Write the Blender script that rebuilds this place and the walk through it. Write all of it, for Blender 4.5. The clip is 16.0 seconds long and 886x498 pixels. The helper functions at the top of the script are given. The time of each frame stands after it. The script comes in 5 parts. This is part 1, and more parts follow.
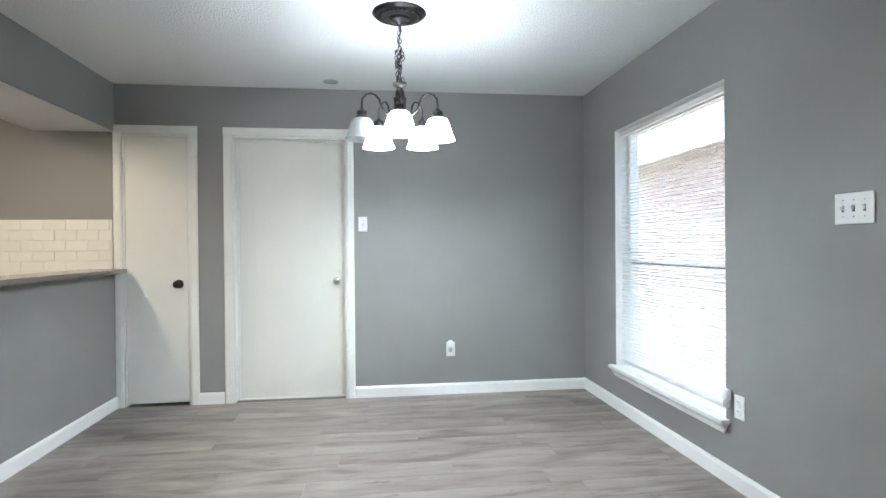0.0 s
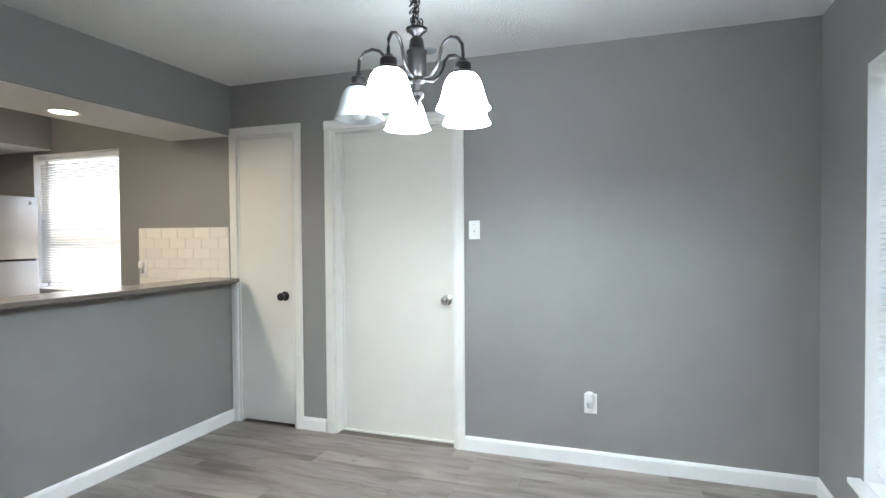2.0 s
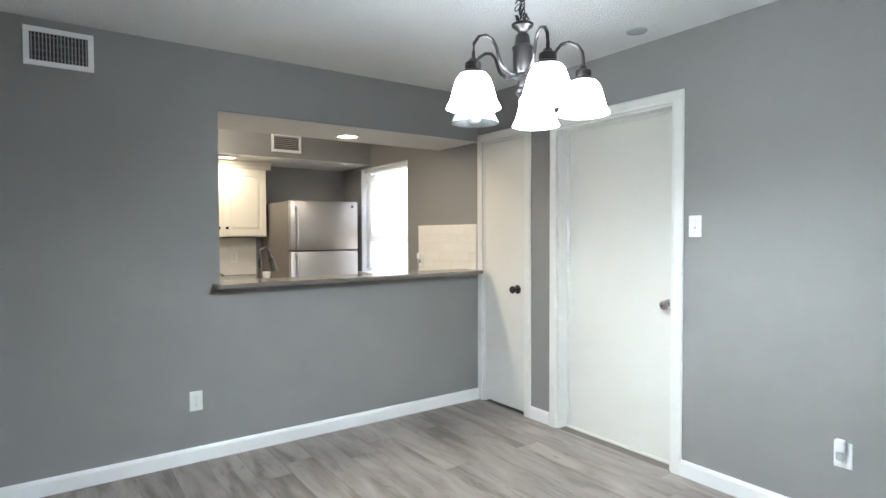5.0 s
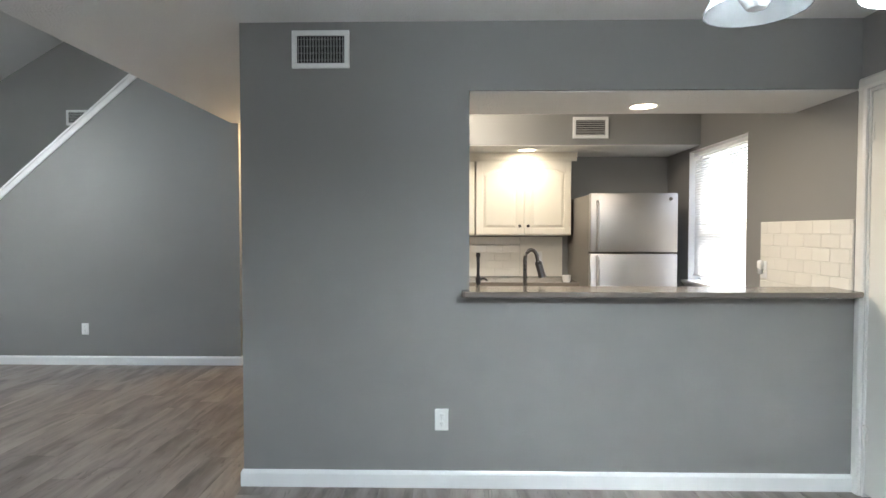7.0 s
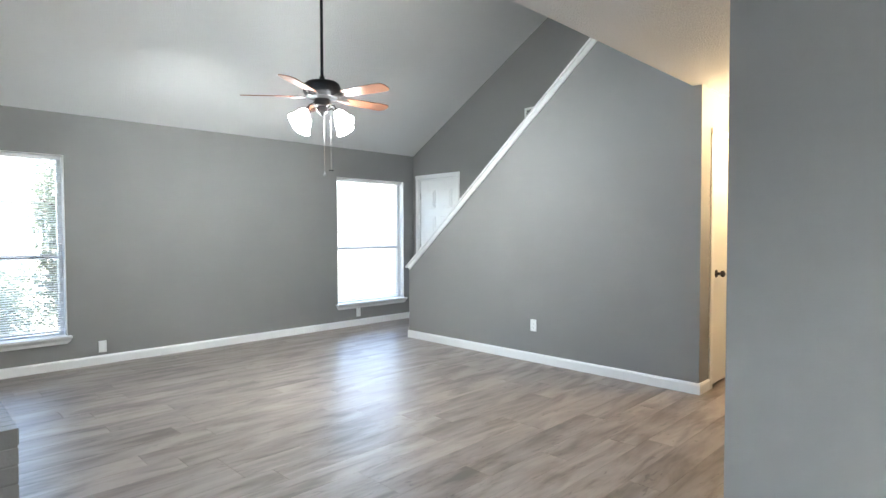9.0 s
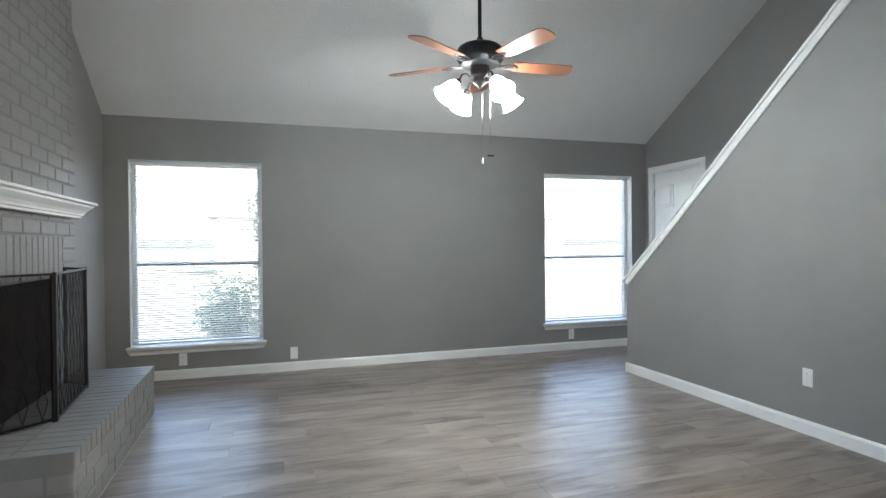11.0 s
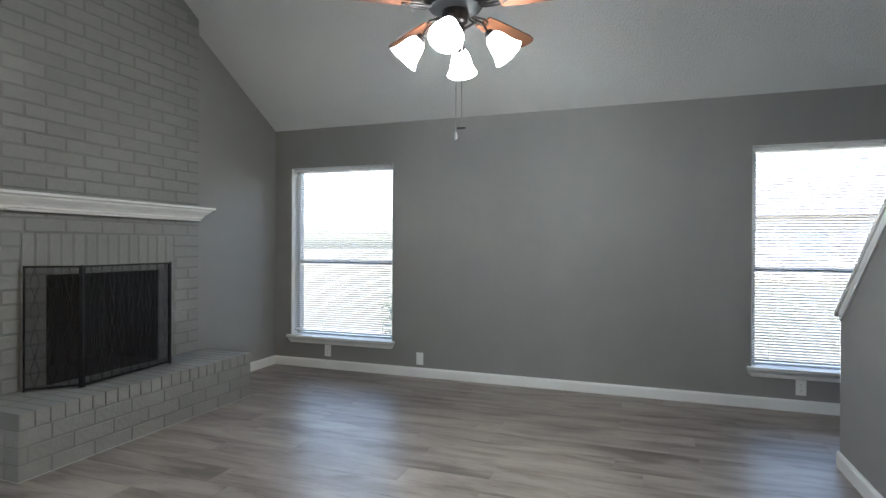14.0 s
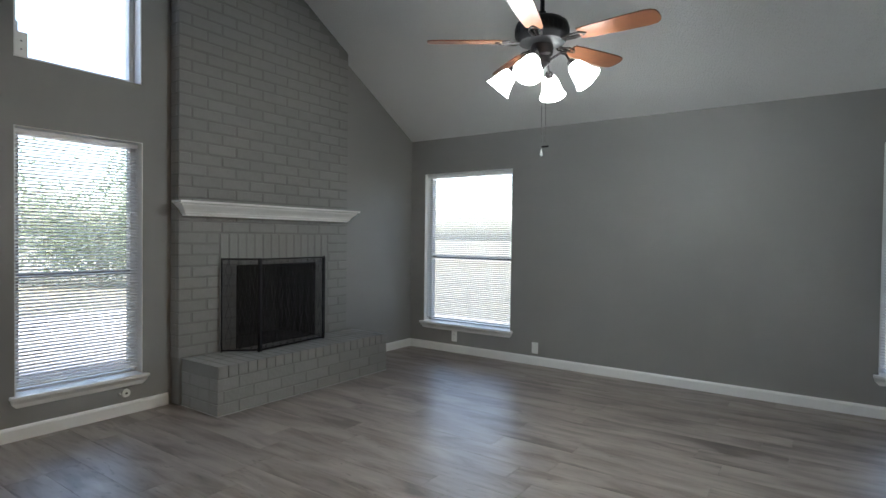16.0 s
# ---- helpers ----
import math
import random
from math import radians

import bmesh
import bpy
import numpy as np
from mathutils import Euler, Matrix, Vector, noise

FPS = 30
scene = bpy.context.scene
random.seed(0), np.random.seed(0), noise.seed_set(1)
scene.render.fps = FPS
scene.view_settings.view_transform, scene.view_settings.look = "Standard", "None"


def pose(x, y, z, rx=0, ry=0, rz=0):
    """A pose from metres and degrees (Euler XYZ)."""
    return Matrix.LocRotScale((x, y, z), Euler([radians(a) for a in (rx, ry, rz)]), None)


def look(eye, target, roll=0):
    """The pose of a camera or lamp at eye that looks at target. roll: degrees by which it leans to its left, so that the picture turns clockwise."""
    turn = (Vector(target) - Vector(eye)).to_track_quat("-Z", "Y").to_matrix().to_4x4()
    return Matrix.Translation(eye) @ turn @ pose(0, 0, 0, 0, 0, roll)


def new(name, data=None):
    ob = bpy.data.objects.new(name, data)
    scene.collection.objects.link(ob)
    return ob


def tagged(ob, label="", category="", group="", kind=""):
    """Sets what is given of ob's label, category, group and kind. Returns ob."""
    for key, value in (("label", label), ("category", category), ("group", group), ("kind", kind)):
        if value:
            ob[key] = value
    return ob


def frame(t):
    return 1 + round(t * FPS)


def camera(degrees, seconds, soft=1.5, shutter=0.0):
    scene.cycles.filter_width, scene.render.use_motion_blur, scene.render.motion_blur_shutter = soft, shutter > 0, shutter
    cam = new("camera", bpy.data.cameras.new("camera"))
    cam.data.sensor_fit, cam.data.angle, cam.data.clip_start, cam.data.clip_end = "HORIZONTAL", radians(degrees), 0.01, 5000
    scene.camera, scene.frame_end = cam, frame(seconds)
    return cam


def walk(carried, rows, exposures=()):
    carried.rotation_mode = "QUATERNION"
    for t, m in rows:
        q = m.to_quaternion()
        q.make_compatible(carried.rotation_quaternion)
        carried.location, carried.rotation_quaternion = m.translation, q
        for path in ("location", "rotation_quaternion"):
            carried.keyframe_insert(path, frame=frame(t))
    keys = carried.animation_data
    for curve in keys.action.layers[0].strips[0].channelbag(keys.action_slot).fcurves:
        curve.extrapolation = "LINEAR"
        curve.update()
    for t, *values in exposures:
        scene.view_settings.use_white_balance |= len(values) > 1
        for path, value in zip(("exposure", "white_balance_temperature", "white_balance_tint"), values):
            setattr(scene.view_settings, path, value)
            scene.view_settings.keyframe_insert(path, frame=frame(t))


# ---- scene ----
cam = camera(77.3, 16.0)
PATH = [
    (0, (0.628, 0.391, 1.183), (0.88, 2.375, 1.173), -0.5),
    (0.5, (0.844, 0.557, 1.2), (0.892, 2.556, 1.185), -0.4),
    (1, (1.035, 0.831, 1.242), (0.875, 2.825, 1.21), -0.3),
    (1.5, (1.259, 1.161, 1.272), (0.847, 3.117, 1.237), -0.3),
    (2, (1.507, 1.526, 1.321), (0.837, 3.409, 1.277), -0.4),
    (2.5, (1.802, 1.723, 1.286), (0.951, 3.533, 1.251), -0.1),
    (3, (2.079, 1.726, 1.301), (1.022, 3.423, 1.26), -0.2),
    (3.5, (2.219, 1.608, 1.328), (0.995, 3.19, 1.282), -0.2),
    (4, (2.211, 1.614, 1.315), (0.827, 3.058, 1.266), -0.2),
    (6.5, (1.861, 2.711, 1.353), (-0.101, 3.096, 1.291), -0.1),
    (7, (1.593, 2.728, 1.337), (-0.406, 2.687, 1.275), -0.0),
    (7.5, (1.328, 2.647, 1.311), (-0.632, 2.256, 1.251), 0.2),
    (8, (1.092, 2.57, 1.274), (-0.723, 1.733, 1.219), 0.4),
    (8.5, (0.786, 2.4, 1.298), (-0.795, 1.177, 1.225), -0.2),
    (9, (0.582, 2.214, 1.287), (-0.833, 0.802, 1.223), -0.2),
    (9.5, (0.383, 2.085, 1.286), (-0.883, 0.537, 1.222), -0.2),
    (10, (0.045, 1.991, 1.227), (-0.98, 0.274, 1.184), -0.4),
    (12.5, (-1.611, 1.054, 1.224), (-1.696, -0.944, 1.212), -0.2),
    (13, (-2.017, 0.948, 1.202), (-1.877, -1.047, 1.197), -0.0),
    (13.5, (-2.502, 0.859, 1.238), (-2.131, -1.106, 1.221), 0.0),
    (14, (-2.834, 0.845, 1.228), (-2.156, -1.036, 1.217), 0.3),
    (14.5, (-3.022, 1.033, 1.247), (-2.186, -0.783, 1.225), 0.3),
    (15, (-3.189, 1.14, 1.246), (-2.236, -0.618, 1.221), 0.5),
    (15.5, (-3.296, 1.171, 1.269), (-2.233, -0.523, 1.235), 0.6),
    (16, (-3.339, 1.168, 1.278), (-2.186, -0.465, 1.238), 0.7),
]
walk(cam, [(t, look(eye, target, roll)) for t, eye, target, roll in PATH], exposures=[(0, 3.3), (1, 3.12), (2, 3.3), (3.5, 3.55), (4, 3.56), (6.3, 3.38), (7, 3.57), (8, 3.9), (9, 4.27), (9.5, 4.14), (10, 3.85), (12.5, 3.6), (13, 3.55), (14, 3.26), (14.5, 3.35), (15, 3.2), (16, 2.93)])


# ---- world, sun and large lights ----
world = bpy.data.worlds.new("sky")
scene.world = world
world.use_nodes = True
wn = world.node_tree
sky = wn.nodes.new("ShaderNodeTexSky")
sky.sky_type = "NISHITA"
sky.sun_disc = False
sky.sun_elevation, sky.sun_rotation = radians(57), radians(330)
sky.air_density, sky.dust_density, sky.ozone_density = 1.0, 2.6, 0.6
wn.links.new(sky.outputs[0], wn.nodes["Background"].inputs[0])
wn.nodes["Background"].inputs[1].default_value = 0.11
sun = new("sun", bpy.data.lights.new("sun", "SUN"))
sun.data.energy, sun.data.angle, sun.data.color = 1.4, radians(15), (1.0, 0.96, 0.9)
sun.matrix_world = look((-4.0, 7, 12.5), (0, 0, 0))


def bulb(name, at, watts, colour, radius=0.03):
    ob = new(name, bpy.data.lights.new(name, "POINT"))
    ob.data.energy, ob.data.color, ob.data.shadow_soft_size = watts, colour, radius
    ob.location = at
    return ob


WARM, COOL, SOFT_WHITE = (1.0, 0.87, 0.72), (0.77, 0.885, 1.0), (0.90, 0.975, 1.0)
CHX, CHY = 0.778, 3.318          # chandelier centre
FANX, FANY = -1.965, -1.722      # fan centre

# lamps: bulbs of the chandelier, the fan, the kitchen and the hall
CH_W, FAN_W = 1.65, 2.0
CH_ANGLES = [-93.5 + 72 * k for k in range(5)]
CH_LIT = [True, True, True, True, False]
for a, lit in zip(CH_ANGLES, CH_LIT):
    if lit:
        bulb("bulb", (CHX + 0.205 * math.cos(radians(a)), CHY + 0.205 * math.sin(radians(a)), 1.767), CH_W, COOL)
for k in range(4):
    a = radians(10 + 90 * k)
    bulb("bulb", (FANX + 0.236 * math.cos(a), FANY + 0.236 * math.sin(a), 2.155), FAN_W, SOFT_WHITE, 0.02)


def can_lamp(name, at, watts, colour):
    """The downward lamp of a recessed light."""
    ob = new(name, bpy.data.lights.new(name, "AREA"))
    ob.data.shape, ob.data.size = "DISK", 0.12
    ob.data.energy, ob.data.color = watts, colour
    ob.location = at
    return ob


can_lamp("header_lamp", (-1.600, 3.80, 2.043), 1.2, WARM)
can_lamp("header_lamp", (-1.600, 2.40, 2.043), 1.6, WARM)
can_lamp("cabinet_lamp", (-3.300, 3.365, 2.050), 0.40, WARM)
# unseen source, assumed from the evenly lit soffit; brightens the kitchen
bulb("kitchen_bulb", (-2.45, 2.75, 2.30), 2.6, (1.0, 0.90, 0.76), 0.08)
bulb("hall_bulb", (-4.35, 1.15, 2.28), 5.0, (1.0, 0.70, 0.38))

# ---- materials ----


def mat(name, colour, rough=0.5, metal=0.0, vary=0.06, scale=3.0, bump=0.0, bump_scale=60.0, piece=0.0, spec=0.5):
    """A painted or plain surface: two scales of tone, a fine relief; piece: how far single pieces differ."""
    m = bpy.data.materials.new(name)
    m.use_nodes = True
    t = m.node_tree
    b = t.nodes["Principled BSDF"]
    b.inputs["Roughness"].default_value, b.inputs["Metallic"].default_value = rough, metal
    b.inputs["Specular IOR Level"].default_value = spec
    co = t.nodes.new("ShaderNodeTexCoord")
    n = t.nodes.new("ShaderNodeTexNoise")
    n.inputs["Scale"].default_value, n.inputs["Detail"].default_value = scale, 6
    t.links.new(co.outputs["Object"], n.inputs["Vector"])
    ramp = t.nodes.new("ShaderNodeMapRange")
    ramp.inputs["To Min"].default_value, ramp.inputs["To Max"].default_value = 1 - vary, 1 + vary
    t.links.new(n.outputs["Fac"], ramp.inputs["Value"])
    last = ramp.outputs[0]
    if piece:
        info = t.nodes.new("ShaderNodeObjectInfo")
        pr = t.nodes.new("ShaderNodeMapRange")
        pr.inputs["To Min"].default_value, pr.inputs["To Max"].default_value = 1 - piece, 1 + piece
        t.links.new(info.outputs["Random"], pr.inputs["Value"])
        mul = t.nodes.new("ShaderNodeMath")
        mul.operation = "MULTIPLY"
        t.links.new(last, mul.inputs[0]), t.links.new(pr.outputs[0], mul.inputs[1])
        last = mul.outputs[0]
    mix = t.nodes.new("ShaderNodeVectorMath")
    mix.operation = "SCALE"
    mix.inputs[0].default_value = colour
    t.links.new(last, mix.inputs["Scale"])
    t.links.new(mix.outputs[0], b.inputs["Base Color"])
    if vary:
        rr = t.nodes.new("ShaderNodeMapRange")
        rr.inputs["To Min"].default_value, rr.inputs["To Max"].default_value = rough * 0.9, min(1, rough * 1.1)
        t.links.new(n.outputs["Fac"], rr.inputs["Value"]), t.links.new(rr.outputs[0], b.inputs["Roughness"])
    if bump:
        bn = t.nodes.new("ShaderNodeTexNoise")
        bn.inputs["Scale"].default_value, bn.inputs["Detail"].default_value = bump_scale, 4
        t.links.new(co.outputs["Object"], bn.inputs["Vector"])
        bp = t.nodes.new("ShaderNodeBump")
        bp.inputs["Strength"].default_value, bp.inputs["Distance"].default_value = bump, 0.004
        t.links.new(bn.outputs["Fac"], bp.inputs["Height"]), t.links.new(bp.outputs[0], b.inputs["Normal"])
    return m


def glowing(name, colour, strength, base=(0.9, 0.9, 0.9)):
    m = bpy.data.materials.new(name)
    m.use_nodes = True
    b = m.node_tree.nodes["Principled BSDF"]
    b.inputs["Base Color"].default_value = (*base, 1)
    b.inputs["Roughness"].default_value = 0.35
    b.inputs["Emission Color"].default_value, b.inputs["Emission Strength"].default_value = (*colour, 1), strength
    return m


def pane_glass():
    m = bpy.data.materials.new("window_glass")
    m.use_nodes = True
    t = m.node_tree
    t.nodes.remove(t.nodes["Principled BSDF"])
    tr, gl, lw, pw, mx = (t.nodes.new(k) for k in ("ShaderNodeBsdfTransparent", "ShaderNodeBsdfGlossy", "ShaderNodeLayerWeight", "ShaderNodeMath", "ShaderNodeMixShader"))
    gl.inputs["Roughness"].default_value = 0.02
    pw.operation = "POWER"
    pw.inputs[1].default_value = 4.0
    sc = t.nodes.new("ShaderNodeMath")
    sc.operation = "MULTIPLY_ADD"
    sc.inputs[1].default_value, sc.inputs[2].default_value = 0.7, 0.04
    t.links.new(lw.outputs["Facing"], pw.inputs[0]), t.links.new(pw.outputs[0], sc.inputs[0])
    t.links.new(sc.outputs[0], mx.inputs[0]), t.links.new(tr.outputs[0], mx.inputs[1]), t.links.new(gl.outputs[0], mx.inputs[2])
    t.links.new(mx.outputs[0], t.nodes["Material Output"].inputs["Surface"])
    return m


def plank_vinyl():
    """Grey-brown oak print: long grain along x, streaks and small knots, each plank its own tone."""
    m = bpy.data.materials.new("vinyl_plank")
    m.use_nodes = True
    t = m.node_tree
    b = t.nodes["Principled BSDF"]
    b.inputs["Specular IOR Level"].default_value = 0.46
    co, info = t.nodes.new("ShaderNodeTexCoord"), t.nodes.new("ShaderNodeObjectInfo")
    off = t.nodes.new("ShaderNodeVectorMath")
    off.operation = "MULTIPLY_ADD"
    comb = t.nodes.new("ShaderNodeCombineXYZ")
    for k in (0, 1, 2):
        t.links.new(info.outputs["Random"], comb.inputs[k])
    off.inputs[1].default_value = (37.0, 19.0, 11.0)
    t.links.new(comb.outputs[0], off.inputs[0]), t.links.new(co.outputs["Object"], off.inputs[2])

    def layer(sx, sy, detail, rough=0.6, distort=0.0):
        mp = t.nodes.new("ShaderNodeMapping")
        mp.inputs["Scale"].default_value = (sx, sy, 1)
        n = t.nodes.new("ShaderNodeTexNoise")
        n.inputs["Scale"].default_value, n.inputs["Detail"].default_value, n.inputs["Roughness"].default_value = 1, detail, rough
        n.inputs["Distortion"].default_value = distort
        t.links.new(off.outputs[0], mp.inputs[0]), t.links.new(mp.outputs[0], n.inputs["Vector"])
        return n.outputs["Fac"]

    broad, streak, grain = layer(1.7, 7.5, 3, 0.5, 0.8), layer(2.6, 20, 3, 0.5, 1.5), layer(8, 130, 3)
    ramp = t.nodes.new("ShaderNodeValToRGB")
    e = ramp.color_ramp.elements
    e[0].position, e[0].color = 0.35, (0.118, 0.097, 0.083, 1)
    e[1].position, e[1].color = 0.64, (0.308, 0.267, 0.239, 1)
    mid = e.new(0.5)
    mid.color = (0.233, 0.198, 0.175, 1)
    s1 = t.nodes.new("ShaderNodeMath")
    s1.operation = "MULTIPLY_ADD"
    s1.inputs[1].default_value = 0.72
    t.links.new(broad, s1.inputs[0])
    s2 = t.nodes.new("ShaderNodeMath")
    s2.operation = "MULTIPLY_ADD"
    s2.inputs[1].default_value, s2.inputs[2].default_value = 0.24, 0.02
    t.links.new(streak, s2.inputs[0]), t.links.new(s2.outputs[0], s1.inputs[2])
    t.links.new(s1.outputs[0], ramp.inputs[0])
    fleck = t.nodes.new("ShaderNodeMapRange")
    fleck.interpolation_type = "SMOOTHSTEP"
    fleck.inputs["From Min"].default_value, fleck.inputs["From Max"].default_value = 0.62, 0.74
    fleck.inputs["To Min"].default_value, fleck.inputs["To Max"].default_value = 1.0, 0.62
    t.links.new(layer(5.5, 24, 2, 0.5, 2.0), fleck.inputs["Value"])
    g = t.nodes.new("ShaderNodeMapRange")
    g.inputs["To Min"].default_value, g.inputs["To Max"].default_value = 0.95, 1.05
    t.links.new(grain, g.inputs["Value"])
    pr = t.nodes.new("ShaderNodeMapRange")
    pr.inputs["To Min"].default_value, pr.inputs["To Max"].default_value = 0.90, 1.10
    t.links.new(info.outputs["Random"], pr.inputs["Value"])
    mu = t.nodes.new("ShaderNodeMath")
    mu.operation = "MULTIPLY"
    mk = t.nodes.new("ShaderNodeMath")
    mk.operation = "MULTIPLY"
    t.links.new(g.outputs[0], mk.inputs[0]), t.links.new(fleck.outputs[0], mk.inputs[1])
    t.links.new(mk.outputs[0], mu.inputs[0]), t.links.new(pr.outputs[0], mu.inputs[1])
    sc = t.nodes.new("ShaderNodeVectorMath")
    sc.operation = "SCALE"
    t.links.new(ramp.outputs[0], sc.inputs[0]), t.links.new(mu.outputs[0], sc.inputs["Scale"])
    t.links.new(sc.outputs[0], b.inputs["Base Color"])
    ro = t.nodes.new("ShaderNodeMapRange")
    ro.inputs["To Min"].default_value, ro.inputs["To Max"].default_value = 0.31, 0.41
    t.links.new(streak, ro.inputs["Value"]), t.links.new(ro.outputs[0], b.inputs["Roughness"])
    bp = t.nodes.new("ShaderNodeBump")
    bp.inputs["Strength"].default_value, bp.inputs["Distance"].default_value = 0.08, 0.002
    t.links.new(grain, bp.inputs["Height"]), t.links.new(bp.outputs[0], b.inputs["Normal"])
    return m


def slat_plastic():
    """Thin white vinyl that lets some light through."""
    m = mat("white_blind_slat", (0.82, 0.82, 0.82), 0.38, vary=0.02, scale=6)
    t = m.node_tree
    tl, mx = t.nodes.new("ShaderNodeBsdfTranslucent"), t.nodes.new("ShaderNodeMixShader")
    tl.inputs["Color"].default_value = (0.92, 0.93, 0.94, 1)
    mx.inputs[0].default_value = 0.18
    t.links.new(t.nodes["Principled BSDF"].outputs[0], mx.inputs[1]), t.links.new(tl.outputs[0], mx.inputs[2])
    t.links.new(mx.outputs[0], t.nodes["Material Output"].inputs["Surface"])
    return m


M_WALL = mat("grey_wall_paint", (0.238, 0.233, 0.226), 0.55, vary=0.035, scale=1.2, bump=0.10, bump_scale=170)
M_CEIL = mat("textured_white_ceiling", (0.70, 0.70, 0.69), 0.85, vary=0.03, scale=2, bump=1.0, bump_scale=85)
M_CEIL.node_tree.nodes["Bump"].inputs["Distance"].default_value = 0.012
M_TRIM = mat("white_gloss_trim", (0.78, 0.78, 0.765), 0.32, vary=0.03, scale=5)
M_DOOR = mat("off_white_door_paint", (0.70, 0.685, 0.63), 0.34, vary=0.035, scale=2.2, bump=0.05, bump_scale=90)
M_CASE = mat("off_white_casing_paint", (0.73, 0.72, 0.68), 0.3, vary=0.03, scale=6)
M_CAB = mat("cream_cabinet_paint", (0.74, 0.70, 0.60), 0.35, vary=0.03, scale=4)
M_FLOOR = plank_vinyl()
M_SUB = mat("plank_joint", (0.17, 0.145, 0.125), 0.8)
M_BRICK = mat("painted_grey_brick", (0.222, 0.219, 0.212), 0.50, vary=0.10, scale=14, bump=0.9, bump_scale=38, piece=0.05)
M_MORTAR = mat("painted_mortar", (0.186, 0.183, 0.177), 0.6, vary=0.10, scale=30, bump=0.6, bump_scale=120)
M_SOOT = mat("sooty_firebox", (0.012, 0.011, 0.010), 0.9, vary=0.3, scale=9)
M_BLACK = mat("black_iron", (0.012, 0.012, 0.013), 0.45, metal=0.6, vary=0.15, scale=40)
M_BRONZE = mat("dark_bronze", (0.040, 0.036, 0.036), 0.34, metal=0.85, vary=0.2, scale=25)
M_STEEL = mat("stainless_steel", (0.43, 0.415, 0.395), 0.40, metal=1.0, vary=0.05, scale=3)
M_FAUCET = mat("dark_brushed_metal", (0.15, 0.14, 0.13), 0.28, metal=1.0, vary=0.05, scale=30)
M_CHROME = mat("brushed_nickel", (0.62, 0.61, 0.60), 0.22, metal=1.0, vary=0.05, scale=30)
M_FRIDGE = mat("grey_appliance_side", (0.16, 0.145, 0.13), 0.5, vary=0.05, scale=8)
M_COUNTER = mat("taupe_counter", (0.17, 0.148, 0.128), 0.20, vary=0.10, scale=120)
M_TILE = mat("white_glazed_tile", (0.76, 0.735, 0.67), 0.10, vary=0.02, scale=6, piece=0.03)
M_GROUT = mat("pale_grout", (0.70, 0.675, 0.61), 0.7, vary=0.06, scale=40)
M_PLATE = mat("white_plastic", (0.80, 0.80, 0.79), 0.30, vary=0.015, scale=8)
M_DARK = mat("dark_slot", (0.02, 0.02, 0.02), 0.7)
M_SLAT = slat_plastic()
M_VINYL = mat("white_window_vinyl", (0.72, 0.73, 0.74), 0.35, vary=0.03, scale=8)
M_ALU = mat("grey_window_rail", (0.30, 0.31, 0.32), 0.4, metal=0.5)
M_GLASS = pane_glass()
M_BLADE = mat("cherry_wood_blade", (0.20, 0.078, 0.038), 0.32, vary=0.25, scale=18)
M_ROOF = mat("roof_felt", (0.30, 0.28, 0.30), 0.9, vary=0.2, scale=6)
M_STUCCO = mat("outer_wall", (0.66, 0.63, 0.62), 0.85, vary=0.1, scale=5, bump=0.3)
M_GRASS = mat("dry_lawn", (0.25, 0.24, 0.185), 0.95, vary=0.4, scale=5, bump=0.6, bump_scale=30)
M_LEAF = mat("leaf", (0.15, 0.18, 0.115), 0.5, vary=0.30, scale=2)
lf = M_LEAF.node_tree
lf_tl, lf_mx = lf.nodes.new("ShaderNodeBsdfTranslucent"), lf.nodes.new("ShaderNodeMixShader")
lf_tl.inputs["Color"].default_value, lf_mx.inputs[0].default_value = (0.40, 0.48, 0.31, 1), 0.5
lf.links.new(lf.nodes["Principled BSDF"].outputs[0], lf_mx.inputs[1]), lf.links.new(lf_tl.outputs[0], lf_mx.inputs[2])
lf.links.new(lf_mx.outputs[0], lf.nodes["Material Output"].inputs["Surface"])
M_BARK = mat("bark", (0.24, 0.20, 0.165), 0.9, vary=0.3, scale=12, bump=0.8, bump_scale=30)
M_OBRICK = mat("pale_brick", (0.37, 0.31, 0.28), 0.85, vary=0.12, scale=9, bump=0.4, piece=0.14)
M_FARPANE = mat("far_pane", (0.42, 0.45, 0.48), 0.2, vary=0.1)
M_OMORTAR = mat("pale_mortar", (0.42, 0.385, 0.35), 0.9, vary=0.1, scale=20)
M_SHADE_ON = glowing("lit_opal_glass", (0.79, 0.91, 1.0), 6.0)
M_SHADE_FAN = glowing("lit_opal_fan_glass", (0.92, 0.985, 1.0), 5.0)
M_SHADE_OFF = mat("frosted_glass", (0.62, 0.64, 0.64), 0.25, vary=0.10, scale=14)
fg = M_SHADE_OFF.node_tree
fg_tr, fg_mx = fg.nodes.new("ShaderNodeBsdfTransparent"), fg.nodes.new("ShaderNodeMixShader")
fg_mx.inputs[0].default_value = 0.62
fg.links.new(fg_tr.outputs[0], fg_mx.inputs[1]), fg.links.new(fg.nodes["Principled BSDF"].outputs[0], fg_mx.inputs[2])
fg.links.new(fg_mx.outputs[0], fg.nodes["Material Output"].inputs["Surface"])
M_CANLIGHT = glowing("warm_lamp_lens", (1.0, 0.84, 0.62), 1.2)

# ---- mesh helpers ----


